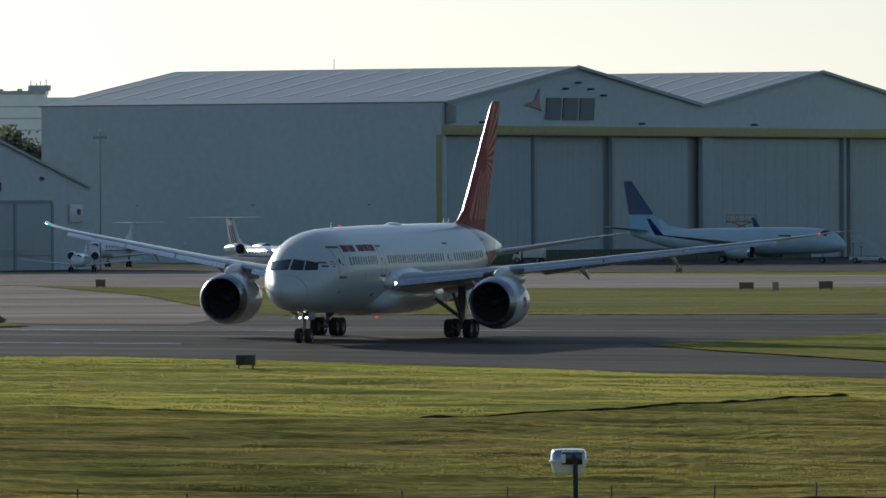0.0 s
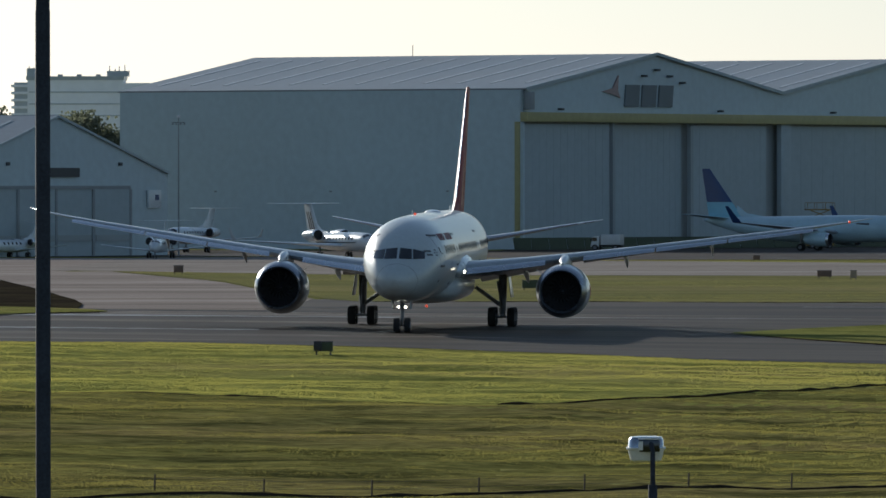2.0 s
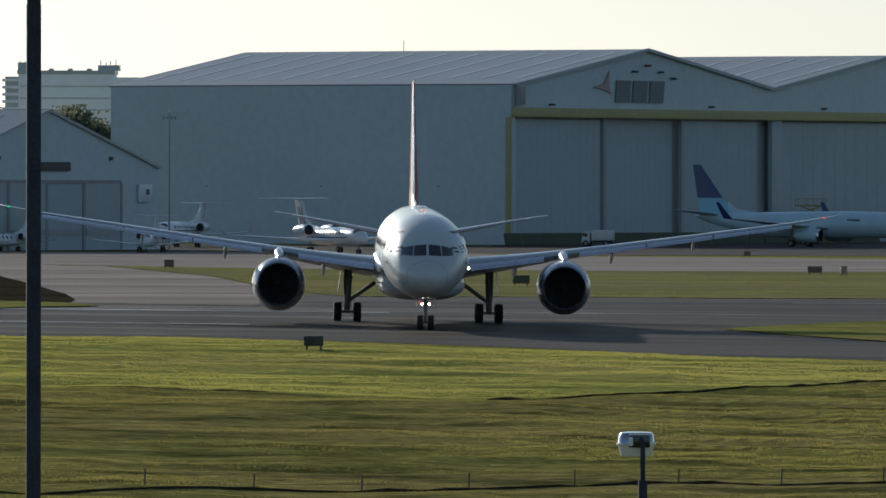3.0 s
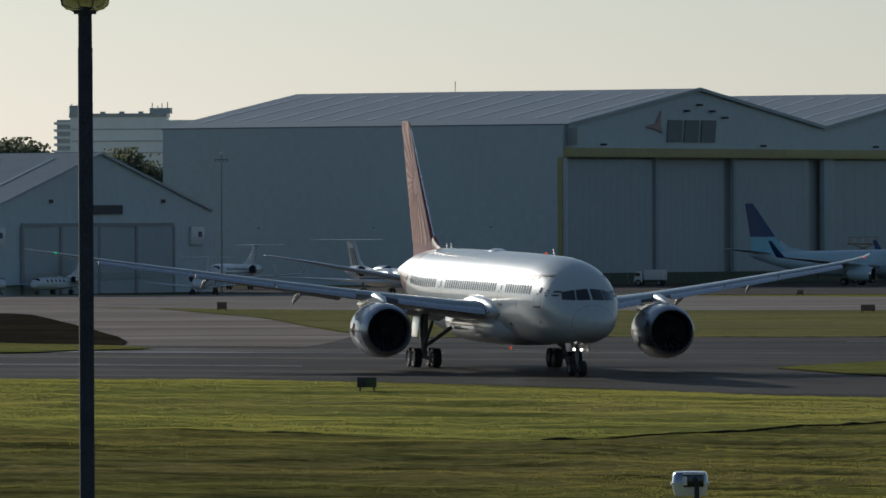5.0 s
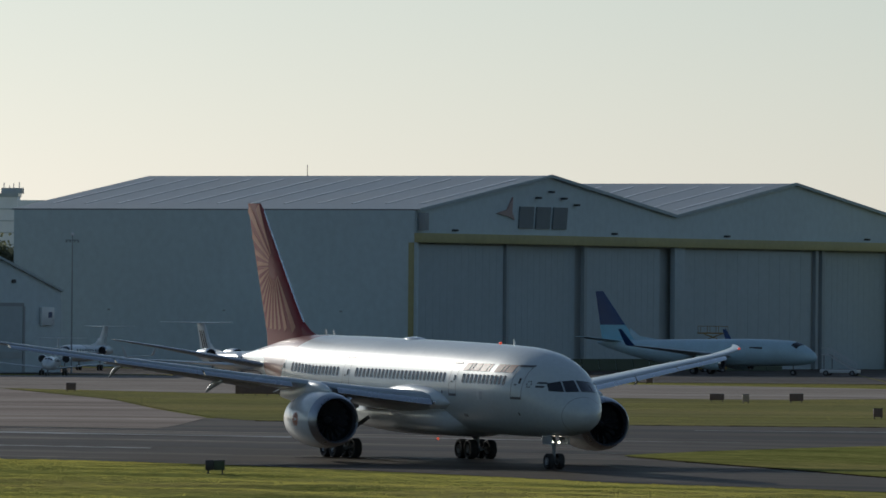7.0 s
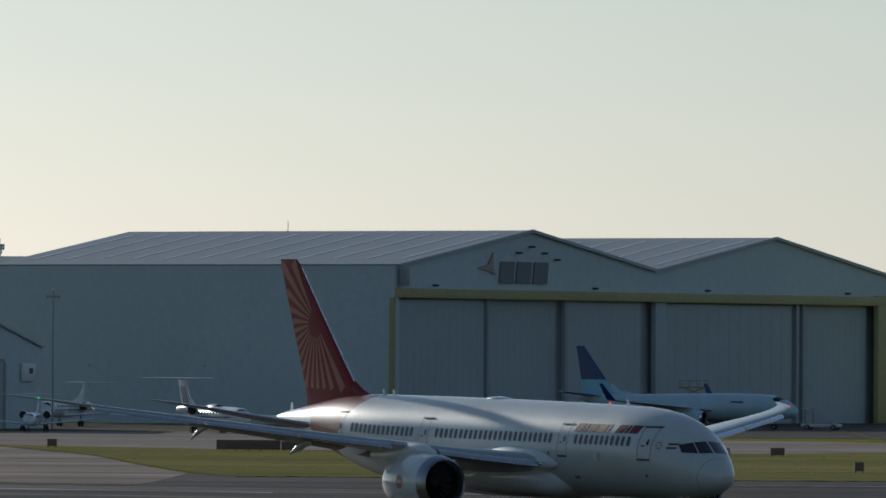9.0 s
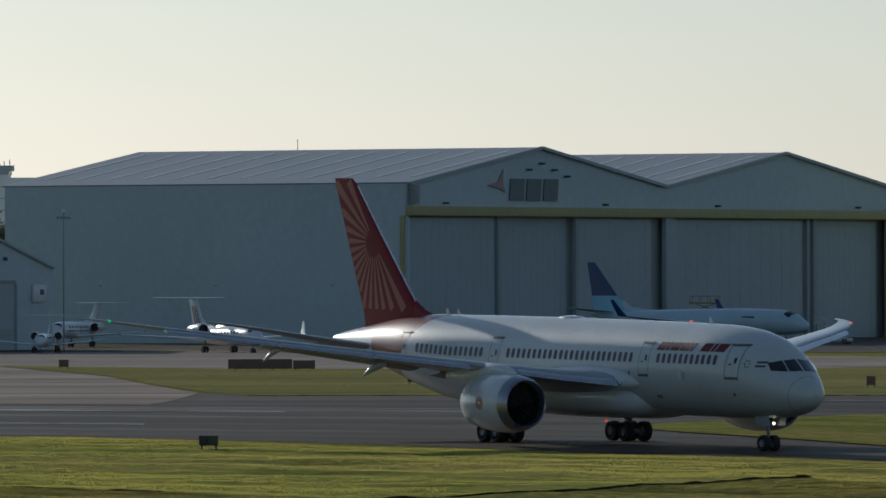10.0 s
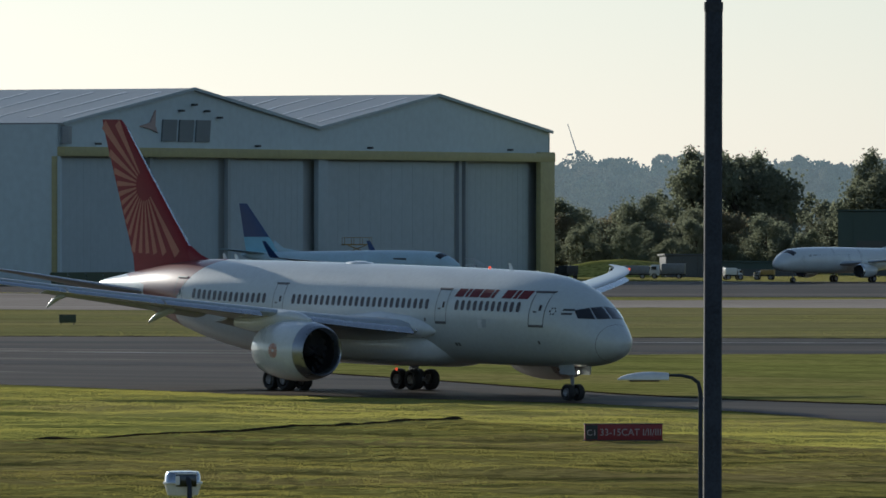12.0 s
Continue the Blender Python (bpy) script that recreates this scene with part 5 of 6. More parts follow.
def build_tree(seed, height, spread, tall, material, label, m, leaf=0.7, count=1500):
    """tall: a poplar-like upright crown with feathered tips; otherwise broad and uneven."""
    rng = np.random.default_rng(seed)
    leaf, count = leaf * 0.42, int(count * 3.8)
    tr = thing("tree", m, label, "tree", "trees behind the airfield")
    part("trunk", tube([(0, 0, -0.3), (0.2, 0.1, height * 0.3), (0.1, 0.3, height * 0.7)], [0.045 * spread + 0.15, 0.03 * spread + 0.1, 0.05], 8), M_bark, tr)
    pts = []
    clumps = 64 if tall else 52
    for i in range(clumps):
        a = rng.uniform(0, 2 * np.pi)
        u = (i + rng.uniform(0, 1)) / clumps
        share = int(count / clumps * rng.uniform(0.6, 1.4))
        if tall:
            # several upright leaders side by side, each ending in its own tip
            z = height * (0.06 + 0.86 * u)
            reach = spread * 0.46 * (1.08 - abs(u - 0.32) * 1.15) * math.sqrt(rng.uniform(0.02, 1))
            c = (reach * math.cos(a), reach * math.sin(a), z)
            w = spread * rng.uniform(0.07, 0.13)
            pts.append(soft_points(rng, c, (w, w, height * rng.uniform(0.05, 0.10)), share))
        else:
            z = height * (0.08 + 0.78 * u)
            reach = spread * 0.48 * math.sqrt(max(0.06, 1 - (1.35 * (u - 0.32)) ** 2)) * math.sqrt(rng.uniform(0.02, 1))
            c = (reach * math.cos(a), reach * math.sin(a), z)
            w = spread * rng.uniform(0.09, 0.17)
            pts.append(soft_points(rng, c, (w, w, w * 0.8), share))
        if i % 5 == 0:
            part("limb", tube([(0.1, 0.1, min(c[2] * 0.6, height * 0.6)), c], [0.12, 0.04], 5), M_bark, tr)
    crown = new("crown", leaf_mesh("crown", np.concatenate(pts), leaf, material, rng))
    crown.parent = tr
    return tr


def on_ground(x, y, turn=0.0):
    return pose(x, y, ground_z(x, y), 0, 0, turn)


def build_trees():
    broad = "dark broad-crowned tree in the belt behind the airfield"
    gold = "broad tree with browning leaves in the belt"
    poplar = "tall upright poplar rising above the tree belt"
    t_a = build_tree(1, 15.5, 13, False, M_leaf, broad, on_ground(63, 1752), 0.75, 1700)
    t_b = build_tree(2, 13, 12, False, M_leaf_gold, gold, on_ground(74, 1738), 0.7, 1700)
    t_c = build_tree(3, 11, 11, False, M_leaf, broad, on_ground(86, 1730), 0.7, 1500)
    p_a = build_tree(4, 25.5, 12.5, True, M_leaf, poplar, on_ground(90, 1800), 0.6, 2400)
    p_b = build_tree(5, 24.5, 14, True, M_leaf, poplar, on_ground(102, 1802), 0.6, 2600)
    copy_thing(p_a, on_ground(96, 1806, 80) @ Matrix.Scale(0.97, 4))
    copy_thing(p_b, on_ground(106.5, 1800, 130) @ Matrix.Scale(0.86, 4))
    copy_thing(p_a, on_ground(118.4, 1705, 200) @ Matrix.Scale(0.95, 4))
    copy_thing(p_b, on_ground(124.5, 1712, 30) @ Matrix.Scale(0.92, 4))
    for x, y, s in ((91, 1796, 1.5), (98, 1794, 1.6), (105, 1796, 1.45), (119, 1700, 1.3), (126, 1702, 1.4)):
        copy_thing(t_a, on_ground(x, y, x * 40) @ Matrix.Scale(s, 4))
    copy_thing(p_b, on_ground(93, 1798, 250) @ Matrix.Scale(0.98, 4))
    copy_thing(p_a, on_ground(99.5, 1800, 310) @ Matrix.Scale(0.93, 4))
    copy_thing(p_b, on_ground(121, 1708, 290) @ Matrix.Scale(0.85, 4))
    t_d = build_tree(6, 26, 23, False, M_leaf, broad, on_ground(-117.5, 1705), 1.2, 4000)
    rng = random.Random(7)
    for i in range(22):
        src = (t_a, t_b, t_c)[i % 3]
        x = 56 + i * 3.7 + rng.uniform(-2, 2)
        y = 1722 + rng.uniform(0, 70)
        copy_thing(src, on_ground(x, y, rng.uniform(0, 360)) @ Matrix.Scale(rng.uniform(0.75, 1.12), 4))
    for i in range(14):
        src = (t_c, t_a)[i % 2]
        copy_thing(src, on_ground(58 + i * 5.6 + rng.uniform(-2, 2), 1690 + rng.uniform(0, 20), rng.uniform(0, 360)) @ Matrix.Scale(rng.uniform(0.55, 0.8), 4))
    for x, y, s, src in ((-112.2, 1712, 0.88, t_d), (-122.5, 1715, 0.95, t_d), (-127, 1712, 0.92, t_d), (-141, 1750, 1.1, t_d), (-134, 1740, 0.8, t_d), (-155, 1750, 1.0, t_d)):
        copy_thing(src, on_ground(x, y, rng.uniform(0, 360)) @ Matrix.Scale(s, 4))


build_trees()

# distant wooded ridge, one backdrop; pale tones and a glow stand in for haze
M_far = ground_material("far_woods_haze_glow", (0.27, 0.29, 0.22), (0.31, 0.29, 0.22), (0.22, 0.24, 0.19), 0.02, 0.06, 0.4, 0.9, 0.0)
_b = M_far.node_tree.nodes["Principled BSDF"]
# emission lays the veil of distance over the woods
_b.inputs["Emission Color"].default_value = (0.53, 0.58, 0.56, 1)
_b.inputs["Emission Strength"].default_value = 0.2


def build_ridge():
    rng = np.random.default_rng(11)
    pts = []
    for i in range(170):
        x = rng.uniform(85, 255)
        y = 2900 + rng.uniform(0, 240)
        top = 27.2 + (y - 2900) * 0.022 + 6.5 * noise.noise((x * 0.028, 0.4, 2.0)) + rng.uniform(-5.5, 1.5)
        rad = rng.uniform(3.2, 7.0)
        for z, k in ((top - rad * 0.7, 1.0), (top - rad * 1.7, 1.15)):
            pts.append(blob_points(rng, (x, y, z), (rad * k, rad * k, rad * 0.8), 300))
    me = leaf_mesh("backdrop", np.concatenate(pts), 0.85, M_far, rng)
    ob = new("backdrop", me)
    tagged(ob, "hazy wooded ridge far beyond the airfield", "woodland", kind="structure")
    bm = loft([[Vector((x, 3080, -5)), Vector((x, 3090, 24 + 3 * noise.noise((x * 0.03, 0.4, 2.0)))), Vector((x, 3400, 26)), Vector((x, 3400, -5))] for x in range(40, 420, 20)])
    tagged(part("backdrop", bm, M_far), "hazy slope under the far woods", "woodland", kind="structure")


build_ridge()

# ---- turf relief ----


def add_translucency(mat, colour, share):
    """Let light through thin leaves and blades."""
    n, k = mat.node_tree.nodes, mat.node_tree.links
    b = n["Principled BSDF"]
    b.inputs["Specular IOR Level"].default_value = 0.0
    tr, mix = n.new("ShaderNodeBsdfTranslucent"), n.new("ShaderNodeMixShader")
    tr.inputs[0].default_value = (*colour, 1)
    mix.inputs[0].default_value = share
    k.new(b.outputs[0], mix.inputs[1])
    k.new(tr.outputs[0], mix.inputs[2])
    k.new(mix.outputs[0], n["Material Output"].inputs[0])


add_translucency(M_leaf, (0.30, 0.32, 0.21), 0.5)
add_translucency(M_leaf_gold, (0.34, 0.30, 0.19), 0.5)
M_blade_grass = ground_material("grass_blades", (0.262, 0.262, 0.070), (0.300, 0.262, 0.092), (0.165, 0.176, 0.046), 0.018, 0.22, 2.5, 0.9, 0.0, (0.35, 1, 1), grain=0.5)
add_translucency(M_blade_grass, (0.50, 0.465, 0.105), 0.45)
# same dark third tone: furrow shade carried in the blade colour
M_blade_dry = ground_material("dry_grass_blades", (0.212, 0.198, 0.055), (0.236, 0.194, 0.074), (0.074, 0.073, 0.026), 0.03, 0.22, 2.5, 0.9, 0.0, (0.35, 1, 1), grain=0.35)
add_translucency(M_blade_dry, (0.41, 0.365, 0.083), 0.40)
M_blade_far = ground_material("thin_far_grass_blades", (0.22, 0.21, 0.086), (0.26, 0.23, 0.106), (0.17, 0.168, 0.07), 0.018, 0.10, 1.5, 0.9, 0.0, (0.25, 1, 1))
add_translucency(M_blade_far, (0.32, 0.30, 0.11), 0.35)


def heights(xs, ys):
    """Heights of the field at many places, from a grid of one metre."""
    x0, y0 = math.floor(xs.min()), math.floor(ys.min())
    nx, ny = int(xs.max() - x0) + 3, int(ys.max() - y0) + 3
    grid = np.array([[ground_z(x0 + i, y0 + j) for i in range(nx)] for j in range(ny)])
    u, v = xs - x0, ys - y0
    i, j = u.astype(int), v.astype(int)
    u, v = u - i, v - j
    return (grid[j, i] * (1 - u) + grid[j, i + 1] * u) * (1 - v) + (grid[j + 1, i] * (1 - u) + grid[j + 1, i + 1] * u) * v


def tuft_field(name, x0, x1, near, far, per_m2, tall, wide, seed, label, mat=None):
    """Ragged blades of turf standing on the ground, one mesh."""
    rng = np.random.default_rng(seed)
    probe = np.linspace(x0, x1, 60)
    ymin, ymax = min(near(x) for x in probe), max(far(x) for x in probe)
    count = int((x1 - x0) * (ymax - ymin) * per_m2)
    xs, ys = rng.uniform(x0, x1, count), rng.uniform(ymin - 5, ymax + 5, count)
    a = np.array([near(x) for x in np.linspace(x0, x1, 200)])
    b = np.array([far(x) for x in np.linspace(x0, x1, 200)])
    g = np.linspace(x0, x1, 200)
    edge_wob = 0.5 * np.sin(xs * 2.1) + 0.4 * np.sin(xs * 5.3 + 1)
    keep = (ys > np.interp(xs, g, a) + edge_wob) & (ys < np.interp(xs, g, b) - 0.6 + edge_wob)
    # thicker and taller in drifts, thin in worn strips
    drift = np.sin(xs * 0.11 + 2.0 * np.sin(ys * 0.05)) + np.sin(ys * 0.31 + 1.3 * np.sin(xs * 0.07)) + 0.8 * np.sin(xs * 0.37 + ys * 0.9)
    keep &= rng.uniform(0, 1, count) < np.clip(0.68 + 0.16 * drift, 0.3, 1)
    xs, ys, drift = xs[keep], ys[keep], drift[keep]
    n = len(xs)
    zs = heights(xs, ys)
    h = tall * rng.uniform(0.6, 1.15, n) * (1 + 0.25 * drift)
    w = wide * rng.uniform(0.5, 1.4, n)
    ang = rng.normal(0, 0.5, n)
    lean = rng.normal(0, 0.35, n) * h
    c, s = np.cos(ang) * w / 2, np.sin(ang) * w / 2
    z0 = zs - 0.06
    v = np.empty((n, 3, 3))
    v[:, 0] = np.stack([xs - c, ys - s, z0], 1)
    v[:, 1] = np.stack([xs + c, ys + s, z0], 1)
    v[:, 2] = np.stack([xs + c * rng.uniform(-0.9, 0.9, n), ys + lean, zs + h], 1)
    me = bpy.data.meshes.new(name)
    me.vertices.add(n * 3)
    me.vertices.foreach_set("co", v.ravel())
    me.loops.add(n * 3)
    me.loops.foreach_set("vertex_index", np.arange(n * 3))
    me.polygons.add(n)
    me.polygons.foreach_set("loop_start", np.arange(n) * 3)
    me.update(calc_edges=True)
    me.validate()
    me.materials.append(mat or M_blade_grass)
    return tagged(new(name, me), label, "grass", kind="stuff")


tuft_field("grass", -62, 48, rough_edge, near_edge, 48.0, 0.05, 0.06, 5, "short sunlit grass beside the taxiway")
tuft_field("grass", -48, 44, lambda x: 335.0, rough_edge, 48.0, 0.06, 0.045, 15, "rough browning grass tufts on the near field", M_blade_dry)
tuft_field("grass", 2, 62, edge((2, 617), (6, 605), (13, 590), (18, 577), (24, 562), (31, 553), (39, 547), (62, 530)), edge((2, 617), (5.5, 630), (12, 645), (20, 667), (29, 680), (38, 686), (62, 691)), 18.0, 0.07, 0.10, 6, "grass growing on the island between taxiways")
tuft_field("grass", -75, 78, edge((-75, 1050), (-69, 1056), (-58, 990), (-50, 942), (-40.5, 853), (-33, 790), (-29, 773), (-8, 770), (2, 764), (35, 762), (78, 752)), edge((-75, 1054), (-69, 1056), (-42, 1010), (-10, 996), (19, 989), (45, 1028), (78, 1020)), 6.0, 0.09, 0.18, 7, "grass strip between taxiway and concrete", M_blade_far)
tuft_field("grass", -66, -44, isle_near, isle_far, 14.0, 0.05, 0.09, 8, "grass on the small island")
tuft_field("grass", -70, 100, edge((-70, 1280), (-54, 1276), (-12, 1200), (22, 1166), (49, 1126), (81, 1143), (100, 1145)), edge((-70, 1292), (-54, 1290), (-12, 1214), (22, 1178), (49, 1134), (81, 1150), (100, 1152)), 5.0, 0.10, 0.3, 9, "thin grass verge along the concrete", M_blade_far)
tuft_field("grass", 50, 125, edge((50, 1565), (60, 1503), (110, 1484), (125, 1484)), lambda x: 1680.0, 2.0, 0.14, 0.4, 10, "rough grass behind the far apron", M_blade_far)


def turf_lip(name, pts, high, deep, label):
    """A low broken edge of turf or earth along a line."""
    rings = []
    length = sum((Vector(b) - Vector(a)).length for a, b in zip(pts, pts[1:]))
    xs = [p[0] for p in pts]
    f = edge(*pts)
    count = max(int(length / 0.8), 8)
    for i in range(count + 1):
        x = xs[0] + (xs[-1] - xs[0]) * i / count
        y = f(x) + 0.35 * noise.noise((x * 0.5, 2.2, 0))
        z = ground_z(x, y)
        h = high * (0.75 + 0.6 * noise.noise((x * 0.8, 5.1, 0)))
        rings.append([Vector((x, y - 0.10, z - 0.1)), Vector((x, y, z + h)), Vector((x, y + deep * 0.5, z + h * 1.05)), Vector((x, y + deep, z - 0.1))])
    return tagged(part(name, loft(rings), M_earth), label, "turf edge", kind="structure")


turf_lip("turf_edge", [(-10.5, 462), (-3.2, 470.5), (4, 489), (12.4, 506)], 0.14, 0.5, "dark broken turf edge crossing the grass")
turf_lip("turf_edge", [(-62, 478), (-45, 474), (-30, 470), (-22, 468)], 0.07, 0.6, "faint rut across the grass")
turf_lip("turf_edge", [(-60, 331), (-27, 343), (-12, 350.5), (-1, 357.8), (18.6, 366), (40, 372)], 0.14, 0.5, "dark verge line at the near boundary")
turf_lip("turf_edge", [(-29, 771), (-8, 768.5), (2, 762.5), (35, 760.5), (78, 750)], 0.10, 0.5, "dark grass edge along the far taxiway")
turf_lip("turf_edge", [(6, 605), (13, 589.5), (18, 576.5), (24, 561.5), (31, 552.5), (39, 546.5), (62, 529.5)], 0.10, 0.5, "dark grass edge of the island")
turf_lip("turf_edge", [(-90, 631), (-60, 633), (-50, 644), (-44.4, 665.5)], 0.10, 0.5, "dark grass edge of the small island")


# ---- fence at the near boundary ----
def build_fence():
    line = edge((-60, 333), (-27, 345), (-12, 352.5), (-1, 359.8), (18.6, 368), (40, 374))
    fence = thing("fence", Matrix.Identity(4), "low post-and-wire fence along the field's near edge", "fence")
    for i in range(24):
        x = -58 + i * 4.1
        y = line(x)
        part("post", tube([(x, y, ground_z(x, y) - 0.2), (x + 0.02, y, ground_z(x, y) + 0.62)], 0.035, 6), M_bark, fence)
    for h in (0.25, 0.55):
        pts = [(-60 + 4 * i, line(-60 + 4 * i), ground_z(-60 + 4 * i, line(-60 + 4 * i)) + h) for i in range(26)]
        part("wire", tube(pts, 0.008, 5), M_pole, fence)


build_fence()


# ---- boards along the taxiways ----
def guidance_board(x, y, w, h, turn, mat, label, legs=2):
    b = thing("guidance_board", pose(x, y, ground_z(x, y) + 0.03, 0, 0, turn), label, "airfield sign", "airfield boards")
    part("panel", box((w, 0.22, h), Matrix.Translation((0, 0, 0.22 + h / 2)), 0.02), mat, b)
    part("frame", box((w + 0.06, 0.16, 0.05), Matrix.Translation((0, 0, 0.25 + h))), M_pole, b)
    for i in range(legs):
        px = -w * 0.38 + w * 0.76 * i / (legs - 1)
        part("leg", box((0.08, 0.1, 0.3), Matrix.Translation((px, 0, 0.12))), M_pole, b)
        part("foot", box((0.22, 0.22, 0.03), Matrix.Translation((px, 0, 0.0))), M_pole, b)
    return b


M_board_olive = node_material("board_olive", (0.05, 0.065, 0.03), 0.6, vary=0.2, scale=2)
M_board_pale = node_material("board_pale", (0.30, 0.24, 0.17), 0.6, vary=0.2, scale=2)
g = guidance_board(-23.15, 552, 1.15, 0.55, -8, M_board_olive, "small dark green board beside the taxiway")
part("side_panel", box((0.5, 0.3, 0.56), Matrix.Translation((-0.33, -0.06, 0.5)), 0.02), M_black, g, "black board face")
for x, y, w, h, m_, label in ((12.85, 964, 1.55, 0.62, M_board_back, "brown-backed board on far grass"), (15.7, 950, 0.7, 0.75, M_board_pale, "small pale board on far grass"), (21.2, 960, 1.5, 0.75, M_board_back, "dark board at the grass edge"),
                              (-59, 1018, 1.1, 0.75, M_board_back, "dark two-tier board on far grass"), (-16.3, 855, 1.6, 0.72, M_board_olive, "dark olive board on the grass strip"), (25.5, 820, 0.85, 0.75, M_board_back, "square dark board near the far taxiway"),
                              (-31.1, 990, 2.4, 0.85, M_board_back, "short brown board beside the long one"), (7.0, 1192, 0.9, 0.5, M_board_back, "small dark board on the verge")):
    guidance_board(x, y, w, h, 4, m_, label)
guidance_board(-35.9, 990, 7.0, 1.0, 3, M_board_back, "long low brown board on the grass", 5)


def build_red_sign():
    x, y = 19.8, 468.4
    s = thing("runway_sign", pose(x, y, ground_z(x, y), 0, 0, 4), "red runway holding sign with pale lettering on grass", "airfield sign")
    wide, high = 4.05, 0.80
    board = part("panel", box((wide, 0.25, high), Matrix.Translation((0, 0, 0.16 + high / 2)), 0.02), M_board_red, s, "dark red face")
    part("panel_end", box((0.62, 0.05, high - 0.06), Matrix.Translation((-wide / 2 + 0.36, -0.15, 0.16 + high / 2))), M_black, s, "black end panel")
    part("frame", box((wide + 0.08, 0.3, 0.05), Matrix.Translation((0, 0, 0.185 + high))), M_pole, s)
    part("frame", box((wide + 0.08, 0.3, 0.05), Matrix.Translation((0, 0, 0.14))), M_pole, s)
    for px in (-1.7, -0.6, 0.6, 1.7):
        part("leg", box((0.09, 0.12, 0.25), Matrix.Translation((px, 0, 0.04))), M_pole, s)
    for text, px, size in (("C1", -wide / 2 + 0.10, 0.44), ("33-15CAT I/II/III", -wide / 2 + 0.78, 0.50)):
        cu = bpy.data.curves.new("lettering", "FONT")
        cu.body, cu.size, cu.extrude = text, size, 0.01
        tmp = bpy.data.objects.new("lettering", cu)
        scene.collection.objects.link(tmp)
        me = bpy.data.meshes.new_from_object(tmp.evaluated_get(bpy.context.evaluated_depsgraph_get()))
        bpy.data.objects.remove(tmp)
        me.materials.clear()
        me.materials.append(M_letter)
        ob = new("lettering", me)
        ob.parent = s
        wid = max(v.co.x for v in me.vertices) - min(v.co.x for v in me.vertices)
        want = 0.42 if text == "C1" else 3.15
        ob.matrix_basis = pose(px, -0.185 if text == "C1" else -0.14, 0.16 + high / 2 - 0.17, 90) @ Matrix.Diagonal((want / wid, 1, 1, 1))
        ob["label"] = "pale lettering"


build_red_sign()


# ---- lamps near the camera ----
def build_post_lantern():
    x, y = -6.93, 95.0
    z0 = ground_z(x, y)
    top = 13.10
    lamp = thing("street_lamp", pose(x, y, z0), "tall dark post-top street lamp with flat canopy", "street lamp", "street lamps near the field")
    h = top - z0
    part("pole", tube([(0, 0, 0), (0, 0, 3.0), (0, 0, 3.05), (0, 0, h - 0.36), (0, 0, h - 0.35), (0, 0, h)], [0.10, 0.095, 0.08, 0.078, 0.074, 0.072], 20), M_pole, lamp)
    part("hub", lathe([(h, 0.072), (h + 0.0, 0.12), (h + 0.03, 0.12), (h + 0.05, 0.05), (h + 0.06, 0.01)], 20, "z"), M_pole, lamp)
    part("canopy", lathe([(h + 0.215, 0.02), (h + 0.215, 0.29), (h + 0.225, 0.30), (h + 0.26, 0.285), (h + 0.32, 0.262), (h + 0.37, 0.255), (h + 0.375, 0.02)], 36, "z"), M_black, lamp, "black disc canopy")
    part("bowl", lathe([(h + 0.03, 0.11), (h + 0.05, 0.20), (h + 0.10, 0.25), (h + 0.215, 0.272)], 36, "z"), M_bowl, lamp, "clear lamp bowl")
    for a in range(4):
        c, s = math.cos(a * math.pi / 2 + 0.4), math.sin(a * math.pi / 2 + 0.4)
        part("stay", tube([(0.11 * c, 0.11 * s, h + 0.02), (0.25 * c, 0.25 * s, h + 0.09), (0.275 * c, 0.275 * s, h + 0.22)], 0.007, 6), M_pole, lamp)


M_bowl = bpy.data.materials.new("clear_bowl")
M_bowl.use_nodes = True
_g = M_bowl.node_tree.nodes["Principled BSDF"]
_g.inputs["Transmission Weight"].default_value, _g.inputs["Roughness"].default_value, _g.inputs["IOR"].default_value = 1.0, 0.08, 1.1
build_post_lantern()


def build_right_pole():
    x, y = 4.93, 95.0
    z0 = ground_z(x, y)
    lamp = thing("street_lamp", pose(x, y, z0, 0, 0.12, 0), "tall tapered dark steel lamp column", "street lamp", "street lamps near the field")
    part("pole", tube([(0, 0, 0), (0, 0, 3.2), (0, 0, 3.25), (0, 0, 14.78), (0, 0, 14.8), (0, 0, 17.0)], [0.14, 0.13, 0.104, 0.094, 0.083, 0.08], 24), M_pole, lamp)
    part("collar", lathe([(14.74, 0.09), (14.74, 0.10), (14.84, 0.10), (14.84, 0.083)], 24, "z"), M_pole, lamp)
    part("lamp_head", box((1.1, 0.34, 0.16), Matrix.Translation((-0.5, 0, 17.05)), 0.06), M_black, lamp)


build_right_pole()


